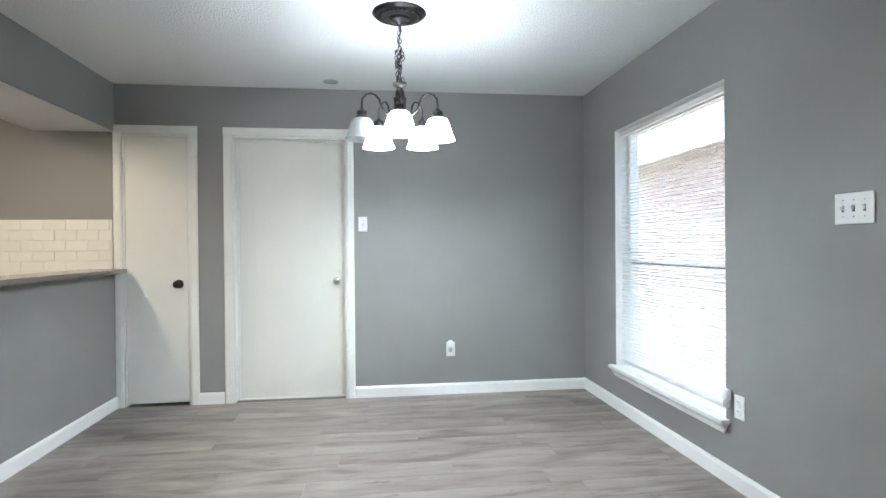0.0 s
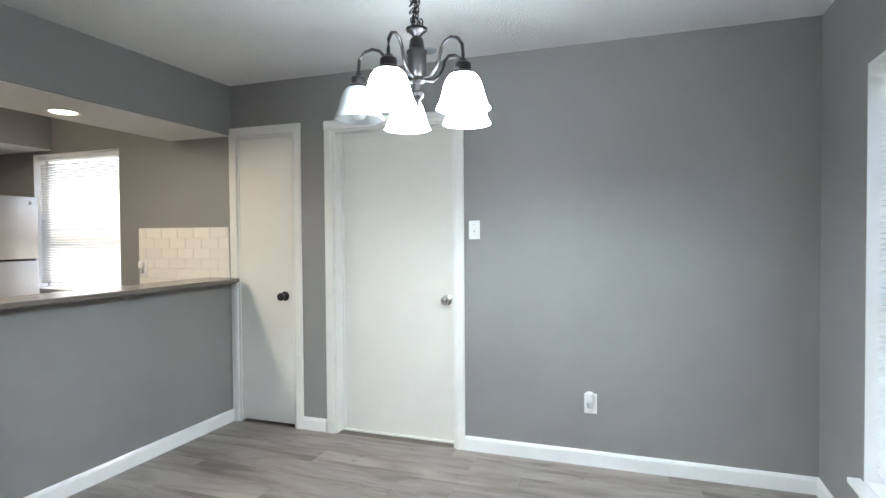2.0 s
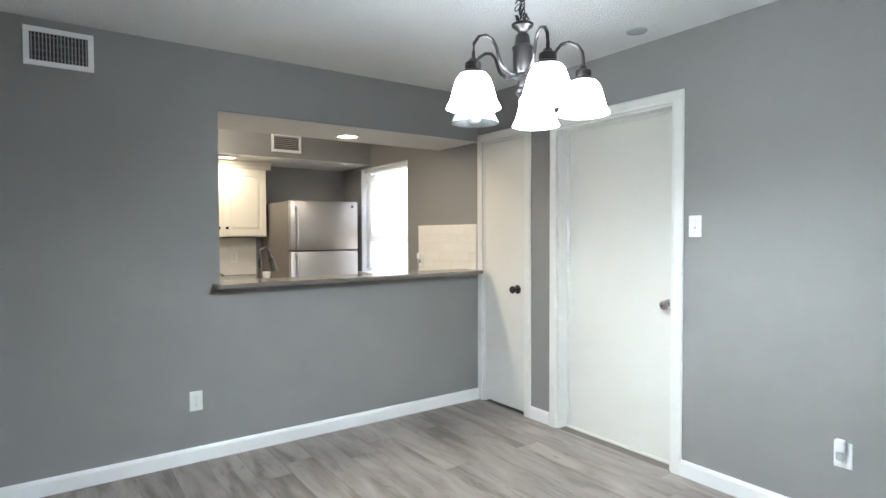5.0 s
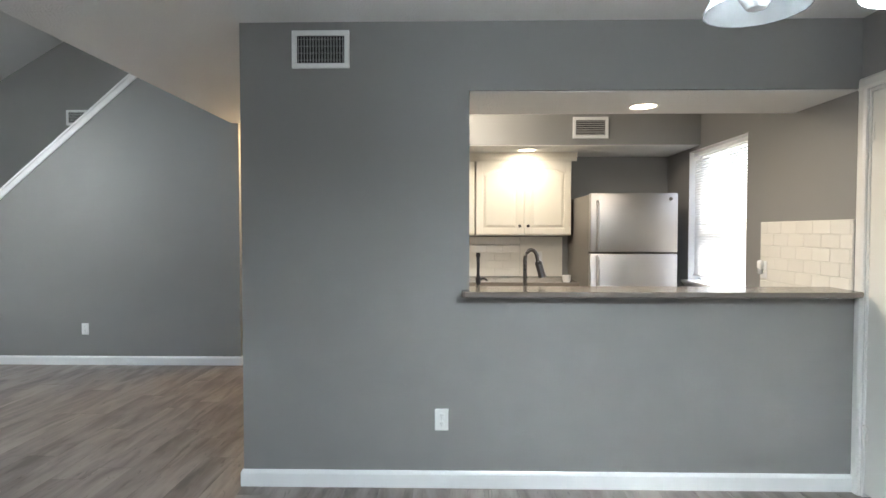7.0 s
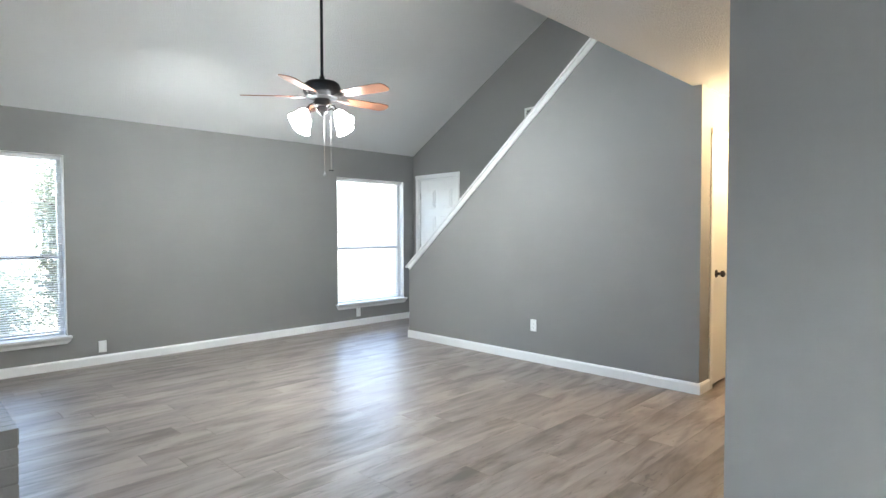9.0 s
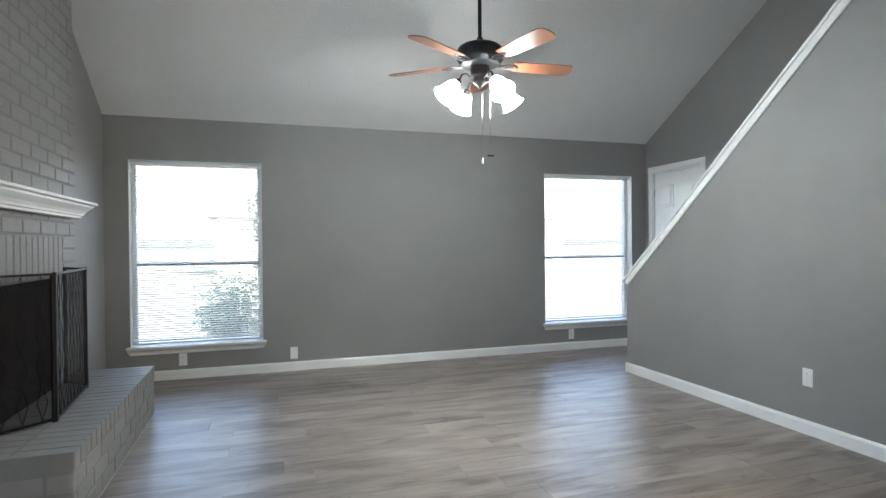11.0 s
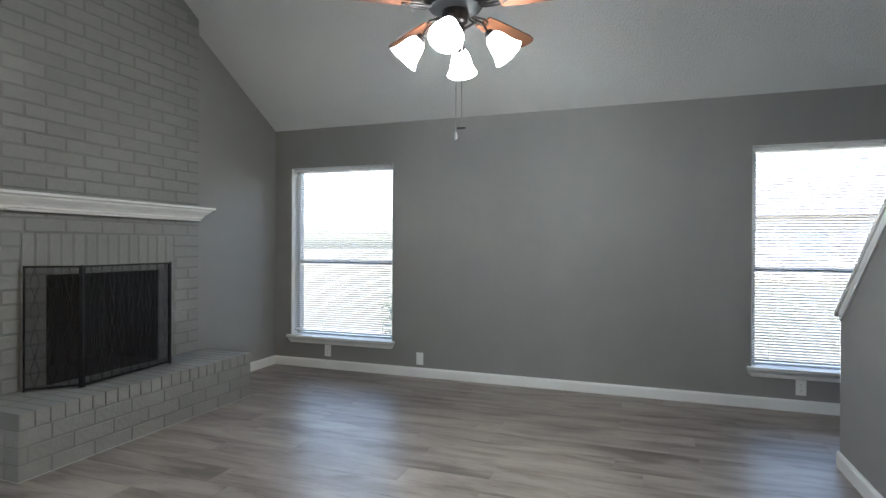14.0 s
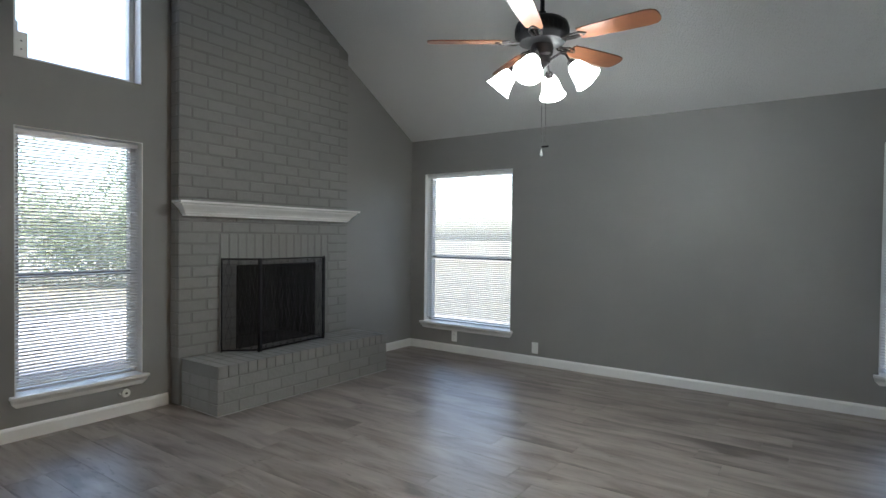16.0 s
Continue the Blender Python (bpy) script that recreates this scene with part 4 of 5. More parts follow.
s = part("glass_bowl", turned([(0.115, -0.021), (0.112, -0.05), (0.08, -0.085), (0.03, -0.10), (0.0, -0.102)], 28), M_CANLIGHT, hl, "glowing glass bowl", True)
s.visible_shadow = False

# ---- living room things ----


def make_fan():
    ob = thing("ceiling_fan", pose(FANX, FANY, 0), "five-blade ceiling fan with cherry blades and four lit glass shades", "ceiling fan")
    zc = EAVE + SLOPE * (FANY - SY)
    part("canopy", turned([(0.0, 0.0), (0.070, 0.01), (0.068, -0.03), (0.045, -0.075), (0.018, -0.095), (0.0, -0.095)], 24, pose(0, 0, zc - 0.012)), M_BLACK, ob, "", True)
    part("down_rod", tube(bmesh.new(), [(0, 0, zc - 0.08), (0, 0, 2.53)], 0.0125, 12), M_BLACK, ob, "", True)
    part("rod_coupling", turned([(0.0, 2.56), (0.020, 2.56), (0.022, 2.53), (0.030, 2.518), (0.0, 2.515)], 20), M_BLACK, ob, "", True)
    mo = part("motor_housing", turned([(0.0, 2.515), (0.085, 2.515), (0.120, 2.508), (0.142, 2.492), (0.150, 2.470), (0.150, 2.418), (0.143, 2.408), (0.138, 2.400), (0.128, 2.385), (0.080, 2.372), (0.0, 2.372)], 40), M_BLACK, ob, "black motor housing with ribbed band", True)
    for k in range(36):
        part("rib", boxed(0.149, 0.1525, -0.004, 0.004, 2.424, 2.464), M_BLACK, mo, at=pose(0, 0, 0, 0, 0, 10 * k))
    part("switch_housing", turned([(0.0, 2.374), (0.062, 2.374), (0.066, 2.350), (0.060, 2.318), (0.046, 2.306), (0.050, 2.290), (0.046, 2.268), (0.020, 2.250), (0.010, 2.235), (0.0, 2.232)], 28), M_BRONZE, ob, "", True)
    # blades
    bm = bmesh.new()
    half = []
    for u, w in ((0.225, 0.048), (0.30, 0.056), (0.45, 0.064), (0.58, 0.068), (0.622, 0.062), (0.642, 0.045), (0.650, 0.018)):
        half.append((u, w))
    prism(bm, half + [(u, -w) for u, w in half[::-1]], 2, -0.0035, 0.0035)
    bm.transform(pose(0, 0, 0, -12))
    blade = link_mesh("blade", bm, M_BLADE)
    bm = bmesh.new()
    for s in (-1, 1):
        tube(bm, [(0.10, 0.0, 0.0), (0.145, s * 0.022, -0.010), (0.190, s * 0.034, -0.006), (0.232, s * 0.026, -0.005), (0.262, 0.0, -0.006)], 0.0055, 8)
    tube(bm, [(0.08, 0, 0.004), (0.15, 0, -0.008), (0.225, 0, -0.007)], 0.006, 8)
    iron = link_mesh("blade_iron", bm, M_BRONZE, True)
    for k in range(5):
        a = FAN_TURN + 72 * k
        b = part("blade", blade, None, ob, "cherry wood fan blade", at=pose(0, 0, 2.392, 0, 0, a))
        part("blade_iron", iron, None, b)
    # light kit
    for k in range(4):
        a = 10 + 90 * k
        m = pose(0, 0, 0, 0, 0, a)
        pts = [m @ Vector(p) for p in ((0.045, 0, 2.285), (0.075, 0, 2.300), (0.105, 0, 2.315), (0.135, 0, 2.305), (0.152, 0, 2.278), (0.160, 0, 2.255))]
        arm = part("light_arm", tube(bmesh.new(), pts, 0.0065, 10), M_BRONZE, ob, "", True)
        s = m @ pose(0.172, 0, 2.250, 0, -42)
        part("socket", turned([(0.0, 0.020), (0.020, 0.018), (0.026, 0.0), (0.026, -0.022), (0.0, -0.022)], 18, s), M_BRONZE, arm, "", True)
        out = [(0.030, -0.010), (0.040, -0.022), (0.048, -0.045), (0.055, -0.075), (0.063, -0.105), (0.074, -0.128), (0.079, -0.134)]
        part("shade", turned(out + [(r - 0.003, z) for r, z in out[::-1]], 26, s), M_SHADE_FAN, arm, "lit opal glass bell shade", True)
    for (u, v, z, kind) in ((-0.010, 0.010, 1.772, 0), (-0.050, 0.045, 1.795, 1)):
        c = part("pull_chain", tube(bmesh.new(), [(u, v, 2.245), (u, v, z)], 0.0014, 6), M_CHROME, ob)
        if kind == 0:
            part("pull_knob", turned([(0.0, 0.012), (0.004, 0.010), (0.006, 0.0), (0.009, -0.012), (0.008, -0.022), (0.0, -0.028)], 14, pose(u, v, z)), M_SHADE_OFF, c, "clear glass pull", True)
        else:
            part("pull_bar", boxed(u - 0.022, u + 0.022, v - 0.004, v + 0.004, z - 0.008, z + 0.002, 0.002), M_BLACK, c, "small black fan-shaped pull")
    return ob


FAN_TURN = 33
make_fan()

# mantel shelf with stepped mouldings
bm = bmesh.new()
ym0, ym1, xb = -2.842, -1.000, 0.629
rings = []
for out, z in ((0.0, 1.400), (0.055, 1.400), (0.055, 1.416), (0.068, 1.420), (0.072, 1.436), (0.086, 1.456), (0.108, 1.476), (0.122, 1.490), (0.126, 1.504), (0.144, 1.508), (0.150, 1.512), (0.150, 1.530), (0.0, 1.530)):
    out, z = out * 0.86, 1.530 - (1.530 - z) * 0.84
    i = 0.129 - out
    rings.append([bm.verts.new(p) for p in ((xb, ym0 + i, z), (xb - out, ym0 + i, z), (xb - out, ym1 - i, z), (xb, ym1 - i, z))])
for r, q in zip(rings, rings[1:]):
    for k in range(3):
        bm.faces.new((r[k], r[k + 1], q[k + 1], q[k]))
tagged(part("mantel_shelf", bm, M_TRIM), "white moulded mantel shelf on the painted brick chimney", "mantel")


def make_screen():
    """A folding fire screen of black mesh panels with wire diamonds along the frames."""
    ob = thing("fireplace_screen", pose(0, 0, 0.352), "black folding fireplace screen with mesh panels on the hearth", "fireplace screen")
    pts = [(0.600, -1.380), (0.385, -1.590), (0.445, -2.320), (0.610, -2.480)]
    hgt = 0.745
    for (x0, y0), (x1, y1) in zip(pts, pts[1:]):
        n = math.hypot(x1 - x0, y1 - y0)
        ang = math.degrees(math.atan2(y1 - y0, x1 - x0))
        m = pose(x0, y0, 0, 0, 0, ang)
        bm = bmesh.new()
        for a, b, c, d in ((0.005, 0.016, 0.0, hgt), (n - 0.016, n - 0.005, 0.0, hgt), (0.016, n - 0.016, hgt - 0.011, hgt), (0.016, n - 0.016, 0.010, 0.021)):
            box(bm, a, b, -0.007, 0.007, c, d)
        p = part("panel_frame", bm, M_BLACK, ob, "black iron panel frame", at=m)
        part("wire_mesh", boxed(0.016, n - 0.016, -0.001, 0.001, 0.021, hgt - 0.011), M_MESH, p, "fine dark wire mesh")
        bm = bmesh.new()
        k = max(2, round((n - 0.04) / 0.078))
        w = (n - 0.04) / k
        tall = (hgt - 0.036) / 4
        for j in range(k):
            u = 0.02 + w * (j + 0.5)
            for r in range(4):
                z = 0.023 + tall * r
                for s in (-1, 1):
                    tube(bm, [(u, -0.006, z), (u + s * 0.024, -0.006, z + tall / 2), (u, -0.006, z + tall)], 0.0017, 5)
        part("wire_lattice", bm, M_BLACK, p)
    for x, y in pts[1:-1]:
        part("hinge_pin", tube(bmesh.new(), [(x, y, 0.0), (x, y, hgt + 0.004)], 0.008, 8), M_BLACK, ob)
    return ob


def mesh_cloth():
    m = bpy.data.materials.new("dark_wire_mesh")
    m.use_nodes = True
    t = m.node_tree
    b = t.nodes["Principled BSDF"]
    b.inputs["Base Color"].default_value, b.inputs["Roughness"].default_value = (0.026, 0.024, 0.027, 1), 0.6
    tr, mx = t.nodes.new("ShaderNodeBsdfTransparent"), t.nodes.new("ShaderNodeMixShader")
    mx.inputs[0].default_value = 0.26
    t.links.new(tr.outputs[0], mx.inputs[1]), t.links.new(b.outputs[0], mx.inputs[2])
    t.links.new(mx.outputs[0], t.nodes["Material Output"].inputs["Surface"])
    return m


M_MESH = mesh_cloth()
make_screen()

# firebox behind the opening
bm = bmesh.new()
for a in ((0.635, 1.15, -2.47, -2.382, 0.32, 1.10), (0.635, 1.15, -1.548, -1.45, 0.32, 1.10), (1.15, 1.19, -2.47, -1.45, 0.32, 1.10), (0.635, 1.15, -2.382, -1.548, 1.032, 1.10), (0.635, 1.15, -2.382, -1.548, 0.30, 0.355)):
    box(bm, *a)
solid("firebox", bm, M_SOOT, "soot-black firebox behind the fire screen", "fireplace")

# small fittings by the east window
cs = thing("coax_socket", on_wall(EX, -0.735, 0.150, -90), "round white cable socket under the narrow window", "socket")
part("plate", turned([(0.0, 0.0), (0.030, 0.0), (0.028, 0.006), (0.0, 0.006)], 24, pose(0, 0, 0, 90)), M_PLATE, cs, "", True)
part("jack", turned([(0.0, 0.0), (0.007, 0.0), (0.007, 0.006), (0.0, 0.006)], 12, pose(0, -0.0065, 0, 90)), M_DARK, cs)
part("cable_end", turned([(0.0, 0.0), (0.007, 0.0), (0.006, 0.018), (0.0, 0.018)], 10, pose(-0.045, -0.001, 0.004, 90)), M_PLATE, cs)
wb = thing("window_sensor", on_wall(EX, -0.125, 2.350, -90), "white box sensor standing on the high window's ledge", "sensor")
part("case", boxed(-0.040, 0.030, -0.001, 0.060, 0.002, 0.155, 0.005), M_PLATE, wb)
for dz in (0.05, 0.10):
    part("button", turned([(0.0, 0.0), (0.006, 0.0), (0.005, 0.003), (0.0, 0.003)], 10, pose(-0.005, -0.0015, dz, 90)), M_ALU, wb)


# ---- outside ----
tagged(part("ground", boxed(-250, 250, -250, 250, -0.40, -0.14), M_GRASS), "flat lawn around the house", "ground", "", "structure")


# made-up pale slab that reflects light towards the narrow east window
tagged(part("patio_concrete", boxed(EX + T + 0.01, 7.5, -7.0, -T - 0.01, -0.14, -0.115), mat("pale_bounce_slab", (0.55, 0.54, 0.51), 0.85, vary=0.10, scale=2, bump=0.3)), "pale slab added to brighten the view from the narrow window", "pavement", "", "structure")


def make_tree(x, y, h, spread, seed, label, n=5200):
    rnd = random.Random(seed)
    ob = thing("tree", pose(x, y, -0.14), label, "tree", "garden trees")
    bm = bmesh.new()
    g = min(1.0, h / 4)
    tube(bm, [(0, 0, 0), (0.05 * g, 0.02, h * 0.25), (0.0, 0.06 * g, h * 0.5), (0.08 * g, 0.0, h * 0.85)], [0.13 * g, 0.10 * g, 0.07 * g, 0.02 * g], 10)
    tips = []
    for k in range(16):
        a, z = rnd.uniform(0, 6.28), h * rnd.uniform(0.22, 0.85)
        r = spread * rnd.uniform(0.5, 1.0) * (1.15 - 0.6 * z / h)
        e = Vector((r * math.cos(a), r * math.sin(a), z + rnd.uniform(0.1, 0.5)))
        tube(bm, [(0, 0, z * 0.9), (e.x * 0.5, e.y * 0.5, (z * 0.9 + e.z) / 2 + 0.1), e], [0.035 * g, 0.022 * g, 0.008 * g], 6)
        tips.append(e)
    part("trunk", bm, M_BARK, ob)
    vs, fs = [], []
    for k in range(n):
        c = tips[rnd.randrange(len(tips))] * rnd.uniform(0.45, 1.08)
        c = c + Vector((rnd.gauss(0, 0.22 * spread), rnd.gauss(0, 0.22 * spread), rnd.gauss(0, 0.20 * spread)))
        s = rnd.uniform(0.03, 0.065) * (0.5 + 0.5 * min(spread, 1.6))
        q = Euler((rnd.uniform(-1, 1), rnd.uniform(-1, 1), rnd.uniform(0, 6.28))).to_matrix()
        b = len(vs)
        for p in ((-s, 0, 0), (0, -s * 0.45, 0.004), (s, 0, 0), (0, s * 0.45, 0.004)):
            vs.append(tuple(c + q @ Vector(p)))
        fs.append((b, b + 1, b + 2, b + 3))
    me = bpy.data.meshes.new("crown")
    me.from_pydata(vs, [], fs)
    me.materials.append(M_LEAF)
    tagged(part("crown", me, None, ob), kind="stuff")
    return ob


make_tree(-0.78, -4.80, 3.2, 0.37, 3, "small leafy garden tree close outside the tall window", 7000)
make_tree(-0.25, -5.6, 0.62, 0.50, 5, "low leafy shrub under the tall window", 2200)
make_tree(14.0, -7.9, 4.6, 2.5, 8, "leafy garden tree across from the narrow window")
make_tree(15.0, -3.6, 4.8, 2.6, 9, "broad leafy tree behind the garden")
make_tree(12.6, -5.6, 2.3, 1.7, 14, "low leafy shrub across from the narrow window")

# neighbouring brick wall outside the dining room window
nb = thing("neighbour_wall", pose(0, 0, 0), "pale sunlit brick wall of the neighbouring wing with a white eave", "building", "", "structure")
part("core", boxed(5.52, 5.90, 1.0, 14.0, -0.14, 2.62), M_OMORTAR, nb)
part("eave", boxed(5.20, 6.20, 0.9, 14.2, 2.62, 2.74), M_TRIM, nb, "white painted eave")
part("fascia", boxed(5.16, 5.198, 0.9, 14.2, 2.54, 2.76), M_TRIM, nb, "white painted fascia")
bm = boxed(-0.0, 0.012, -0.108, 0.108, 0.0, 0.087, 0.003)
bmesh.ops.translate(bm, verts=bm.verts, vec=(-0.012, 0, 0))
brick_out = link_mesh("brick", bm, M_OBRICK)
count = 0
for row in range(19):
    for k in range(16):
        if count < 300:
            part("brick", brick_out, None, nb, at=pose(5.518, 6.00 + 0.232 * k + (0.116 if row % 2 else 0), 0.72 + 0.0985 * row))
            count += 1

# low house across the lawn
fh = thing("far_house", pose(-7.5, -26, -0.14), "pale low house with a grey roof across the lawn", "house", "", "structure")
part("wall", boxed(-9, 9, -4, 0, 0, 2.7), M_STUCCO, fh)
part("roof", prism(bmesh.new(), [(-4.6, 2.7), (0.6, 2.7), (-2.0, 4.6)], 0, -9.5, 9.5), M_ROOF, fh)
for u in (-6, -2, 3, 6.5):
    w = part("window", boxed(u - 0.6, u + 0.6, -0.02, 0.03, 0.9, 2.1), M_TRIM, fh)
    part("pane", boxed(u - 0.54, u + 0.54, 0.031, 0.04, 0.96, 2.04), M_FARPANE, w)


# ---- pieces of the floor, the chimney and the splashbacks ----
PL, PW = 1.22, 0.18
plank_meshes = {}


def plank(x0, x1, y0, y1):
    key = (round(x1 - x0, 3), round(y1 - y0, 3))
    if key not in plank_meshes:
        w, d = key
        bm = bmesh.new()
        g = 0.0004
        lo = [bm.verts.new(p) for p in ((g, g, -0.005), (w - g, g, -0.005), (w - g, d - g, -0.005), (g, d - g, -0.005))]
        mi = [bm.verts.new(p) for p in ((g, g, -0.0012), (w - g, g, -0.0012), (w - g, d - g, -0.0012), (g, d - g, -0.0012))]
        hi = [bm.verts.new(p) for p in ((g + 0.0009, g + 0.0009, 0), (w - g - 0.0009, g + 0.0009, 0), (w - g - 0.0009, d - g - 0.0009, 0), (g + 0.0009, d - g - 0.0009, 0))]
        for a, b in ((lo, mi), (mi, hi)):
            for k in range(4):
                bm.faces.new((a[k], a[(k + 1) % 4], b[(k + 1) % 4], b[k]))
        bm.faces.new(hi)
        plank_meshes[key] = link_mesh("plank", bm, M_FLOOR)
    return part("plank", plank_meshes[key], None, floor, at=pose(x0, y0, 0))


rnd = random.Random(4)
row, y = 0, SY
while y < NY - 0.001:
    y1 = min(y + PW, NY)
    x0, x1 = WX, (DX if y > -0.01 else EX)
    if y >= KS + 0.02:
        x0 = PX - 0.127
    x = x0 - rnd.choice((0.0, 0.305, 0.61, 0.915)) - rnd.choice((0.0, 0.15))
    while x < x1 - 0.001:
        a, b = max(x, x0), min(x + PL, x1)
        if b - a > 0.002:
            plank(round(a, 3), round(b, 3), y, y1)
        x += PL
    y += PW
    row += 1
for k in range(17):
    for j in range(2):
        plank(round(KW + 1.197 * j, 3), round(KW + 1.197 * (j + 1), 3), KS + PW * k, min(KS + PW * (k + 1), KN))

# brick chimney breast
BX = 0.630
ch = thing("chimney_breast", pose(0, 0, 0), "grey painted brick chimney breast rising to the vaulted ceiling", "fireplace")
YB0, YB1 = -2.795, -1.055
OP = (-2.385, -1.545, 0.352, 1.035)


def ceil_at(y):
    return EAVE + SLOPE * (y - SY)


core = walled("x", BX + 0.0035, EX - 0.001, YB0 + 0.006, YB1 - 0.006, 0.0, 5.0, [OP])
part("core", cut_above(core, SY, EAVE - 0.004, SLOPE), M_MORTAR, ch, "painted mortar")
BL, BHT, CP = 0.242, 0.076, 0.086
brick_meshes = {}


def brick_mesh(w, h, d=0.035):
    key = (round(w, 3), round(h, 3))
    if key not in brick_meshes:
        bm = boxed(-d, 0.0, 0, w, 0, h)
        bmesh.ops.bevel(bm, geom=[e for e in bm.edges if e.verts[0].co.x < -d + 0.001 and e.verts[1].co.x < -d + 0.001], offset=0.005, segments=1, affect="EDGES", profile=0.5)
        brick_meshes[key] = link_mesh("brick", bm, M_BRICK)
    return brick_meshes[key]


vs_all, count = bmesh.new(), 0
rnd = random.Random(11)


def lay(y0, y1, z0, z1):
    """One brick of the breast's face, slightly uneven; the ones past the nearest 300 go into one mesh."""
    global count
    if y1 - y0 < 0.02:
        return
    if z1 > ceil_at(y0) - 0.002:
        return
    out = BX + 0.035 + rnd.uniform(-0.0022, 0.0022)
    if z1 < 2.42 and count < 300:
        part("brick", brick_mesh(y1 - y0, z1 - z0), None, ch, at=pose(out, y0, z0))
        count += 1
    else:
        c = 0.005
        back = [vs_all.verts.new((out, y, z)) for y, z in ((y0, z0), (y1, z0), (y1, z1), (y0, z1))]
        side = [vs_all.verts.new((out - 0.030, y, z)) for y, z in ((y0, z0), (y1, z0), (y1, z1), (y0, z1))]
        face = [vs_all.verts.new((out - 0.035, y, z)) for y, z in ((y0 + c, z0 + c), (y1 - c, z0 + c), (y1 - c, z1 - c), (y0 + c, z1 - c))]
        for p, q in ((back, side), (side, face)):
            for k in range(4):
                vs_all.faces.new((p[k], p[(k + 1) % 4], q[(k + 1) % 4], q[k]))
        vs_all.faces.new(face)


for row in range(0, 50):
    z0 = 0.357 + CP * row
    z1 = z0 + BHT
    y = YB0 - (BL + 0.011) / 2 * (row % 2)
    while y < YB1:
        a, b = max(y, YB0), min(y + BL, YB1)
        if z0 > 1.29 or z0 < 1.08 and not (b > -2.53 and a < -1.39):
            lay(round(a, 3), round(b, 3), z0, z1)
        elif z0 < 1.29:
            if a < -2.53:
                lay(round(a, 3), -2.534, z0, z1)
            elif b > -1.386:
                lay(round(max(a, -1.386), 3), round(b, 3), z0, z1)
        y += BL + 0.011
for k in range(14):
    lay(-2.526 + 0.0815 * k, -2.526 + 0.0815 * k + 0.071, 1.042, 1.293)
for row in range(8):
    z0 = 0.357 + CP * row
    lay(-2.526, -2.390, z0, min(z0 + BHT, 1.034)), lay(-1.540, -1.394, z0, min(z0 + BHT, 1.034))
# the narrow returns of the breast, one brick end to a course
for row in range(50):
    z0 = 0.357 + CP * row
    for y0, y1 in ((YB1 - 0.004, YB1 + 0.0005), (YB0 - 0.0005, YB0 + 0.004)):
        if z0 + BHT < ceil_at(y0) - 0.01:
            box(vs_all, BX + 0.037, EX - 0.002, y0, y1, z0, z0 + BHT)
tagged(part("upper_bricks", vs_all, M_BRICK, ch), kind="stuff")

# raised hearth
he = thing("hearth", pose(0, 0, 0), "raised grey painted brick hearth on the plank floor", "hearth")
HX, HY0, HY1, HZ = 0.165, -2.868, -1.080, 0.352
part("core", boxed(HX + 0.0035, BX + 0.006, HY0 + 0.0035, HY1 - 0.0035, 0.0, HZ - 0.0020), M_MORTAR, he, "painted mortar")


def hearth_brick(x0, x1, y0, y1, z0, z1):
    key = tuple(round(v, 3) for v in (x1 - x0, y1 - y0, z1 - z0))
    if key not in brick_meshes:
        brick_meshes[key] = link_mesh("brick", boxed(0, key[0], 0, key[1], 0, key[2], 0.0035), M_BRICK)
    part("brick", brick_meshes[key], None, he, at=pose(x0 + rnd.uniform(-0.0015, 0.0015), y0, z0 + rnd.uniform(-0.0008, 0.0008)))


for row in range(3):
    z0, z1 = 0.002 + 0.089 * row, 0.002 + 0.089 * row + 0.080
    y = HY0 + (0.0 if row % 2 else -0.125)
    while y < HY1 - 0.01:
        a, b = max(y, HY0), min(y + 0.240, HY1)
        if b - a > 0.02:
            hearth_brick(HX, HX + 0.10, a, b, z0, z1)
        y += 0.2495
    for yy in (HY0, HY1 - 0.10):
        x = HX + 0.109
        first = 0.13 if row % 2 else 0.24
        while x < BX - 0.03:
            w = min(first, BX - x)
            hearth_brick(x, x + w, yy, yy + 0.10, z0, z1)
            x += w + 0.009
            first = 0.24
n = 22
wy = (HY1 - HY0) / n
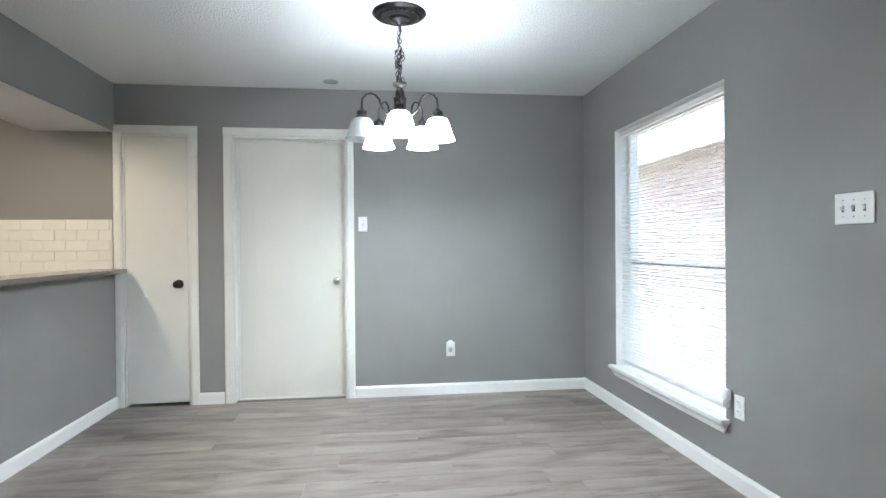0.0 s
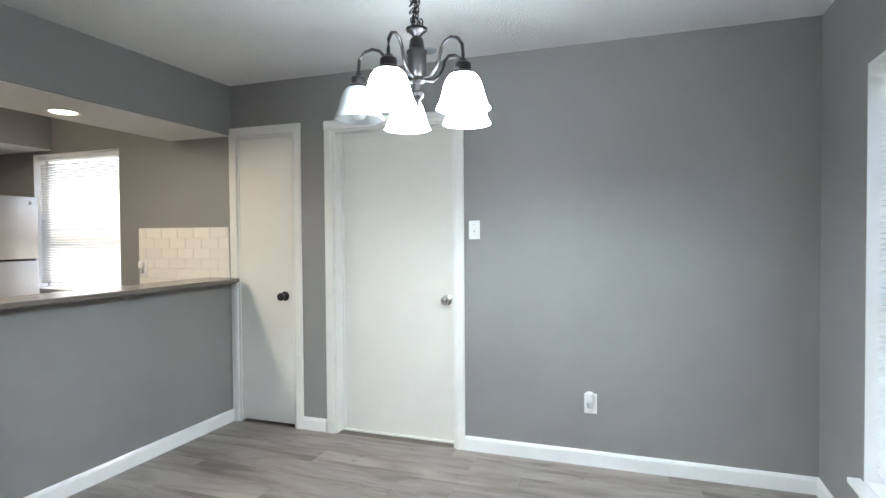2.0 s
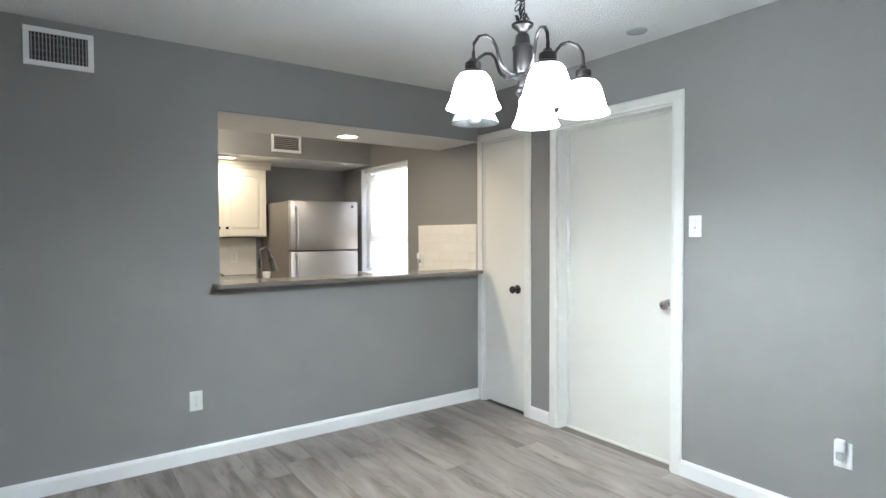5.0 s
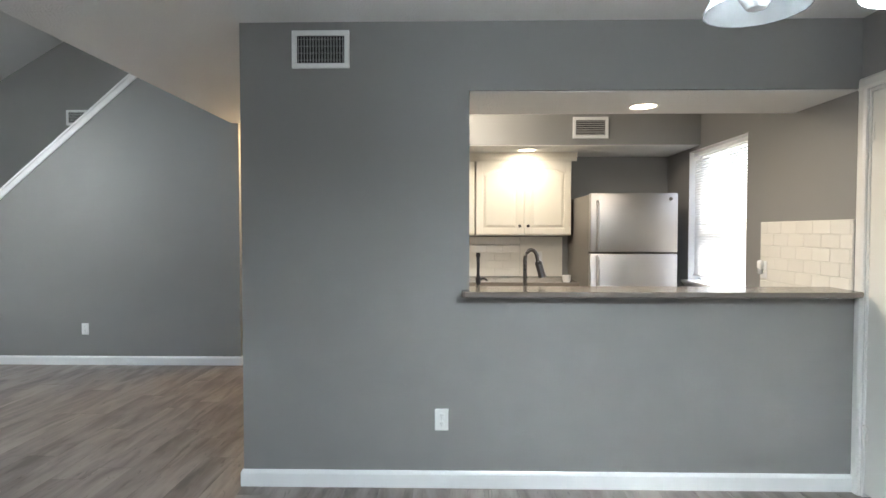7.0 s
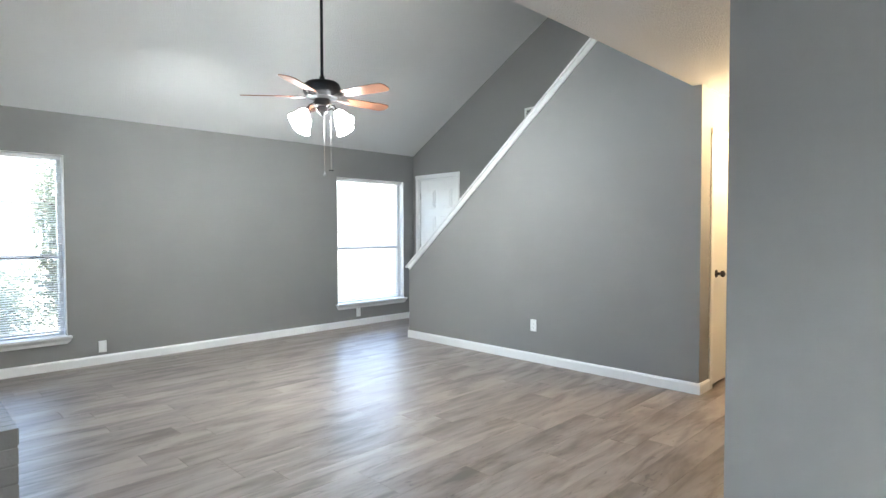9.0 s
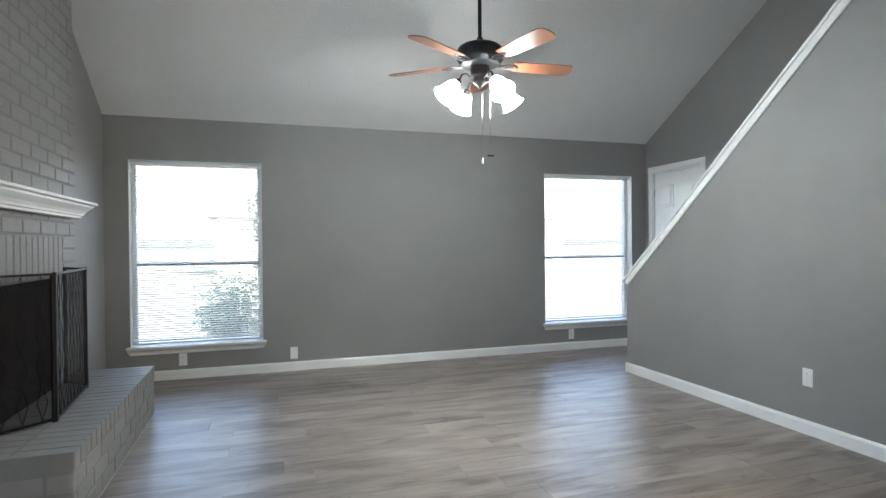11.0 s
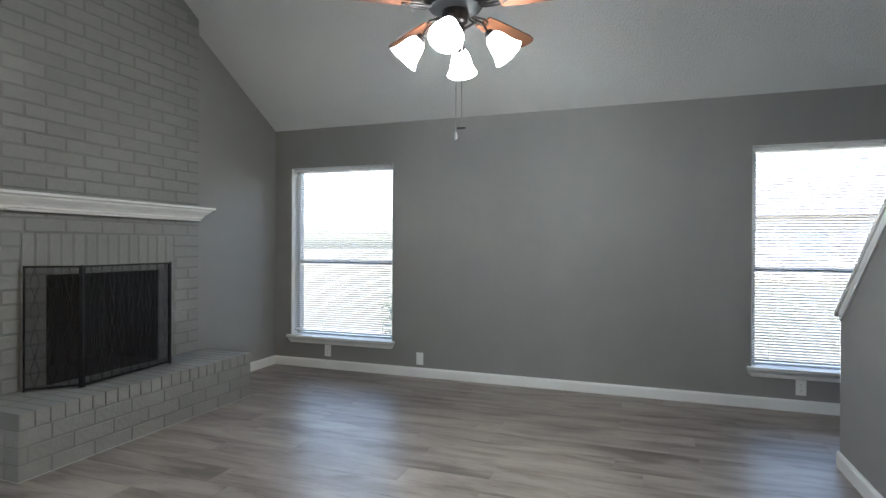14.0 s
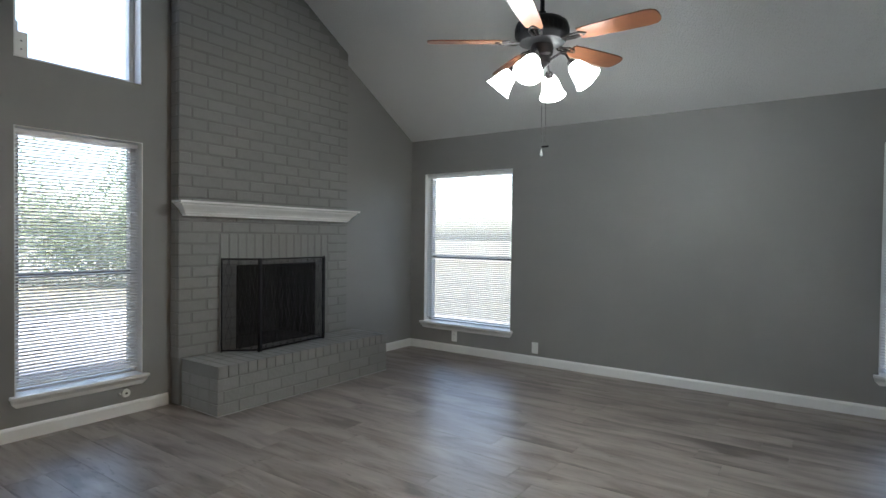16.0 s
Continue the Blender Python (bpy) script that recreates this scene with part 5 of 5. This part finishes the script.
for k in range(n):
    y = HY0 + wy * k
    for x0, x1 in ((HX - 0.004, HX + 0.232), (HX + 0.241, BX + 0.004)):
        hearth_brick(x0, x1, y + 0.0035, y + wy - 0.0035, 0.270, HZ)

bm = boxed(HX - 0.003, HX, HY0 - 0.003, HY1 + 0.003, 0.0, 0.004)
box(bm, HX, EX - 0.02, HY1, HY1 + 0.003, 0.0, 0.004)
part("caulk_line", bm, M_VENT, he, "pale caulk line along the floor")

# tiled splashbacks
tile_meshes = {}


def tile_up(ob, w, rows, TW=0.152, TH=0.076):
    """Running-bond tiles over a grout bed of width w."""
    part("grout_bed", boxed(0, w, -0.005, -0.0005, 0, TH * rows + 0.004), M_GROUT, ob)
    for r in range(rows):
        u = -TW / 2 * (r % 2)
        while u < w - 0.01:
            a, b = max(u, 0.0), min(u + TW, w)
            key = (round(b - a, 3), TH)
            if key[0] > 0.012:
                if key not in tile_meshes:
                    bm = boxed(0.001, key[0] - 0.001, -0.007, 0, 0.001, TH - 0.001)
                    bmesh.ops.bevel(bm, geom=[e for e in bm.edges if e.verts[0].co.y < -0.006 and e.verts[1].co.y < -0.006], offset=0.002, segments=1, affect="EDGES", profile=0.5)
                    tile_meshes[key] = link_mesh("tile", bm, M_TILE)
                part("tile", tile_meshes[key], None, ob, at=pose(a, -0.004, TH * r + 0.002))
            u += TW


sp = thing("tile_splashback", pose(-2.135, KN, 0.942), "white subway tile splashback beside the kitchen window", "splashback")
tile_up(sp, 0.852, 6)
sp2 = thing("tile_splashback", pose(KW, 1.90, 0.905, 0, 0, 90), "white subway tile splashback under the wall cabinets", "splashback")
tile_up(sp2, 1.46, 5)
# jointless stretch stands in for glare that washes out the tiles
part("end_panel", boxed(1.462, 1.87, -0.008, -0.0005, 0, 0.384, 0.002), M_TILE, sp2, "plain cream stretch in place of tiles washed out by glare")
make_plate("wall_outlet", on_wall(KW + 0.0135, 3.54, 1.09, 90), "white duplex outlet on the tiled splashback", "outlet", "wall outlets")
make_plate("wall_outlet", on_wall(-2.080, KN - 0.0135, 1.09, 0), "white duplex outlet on the kitchen tiles", "outlet", "wall outlets")
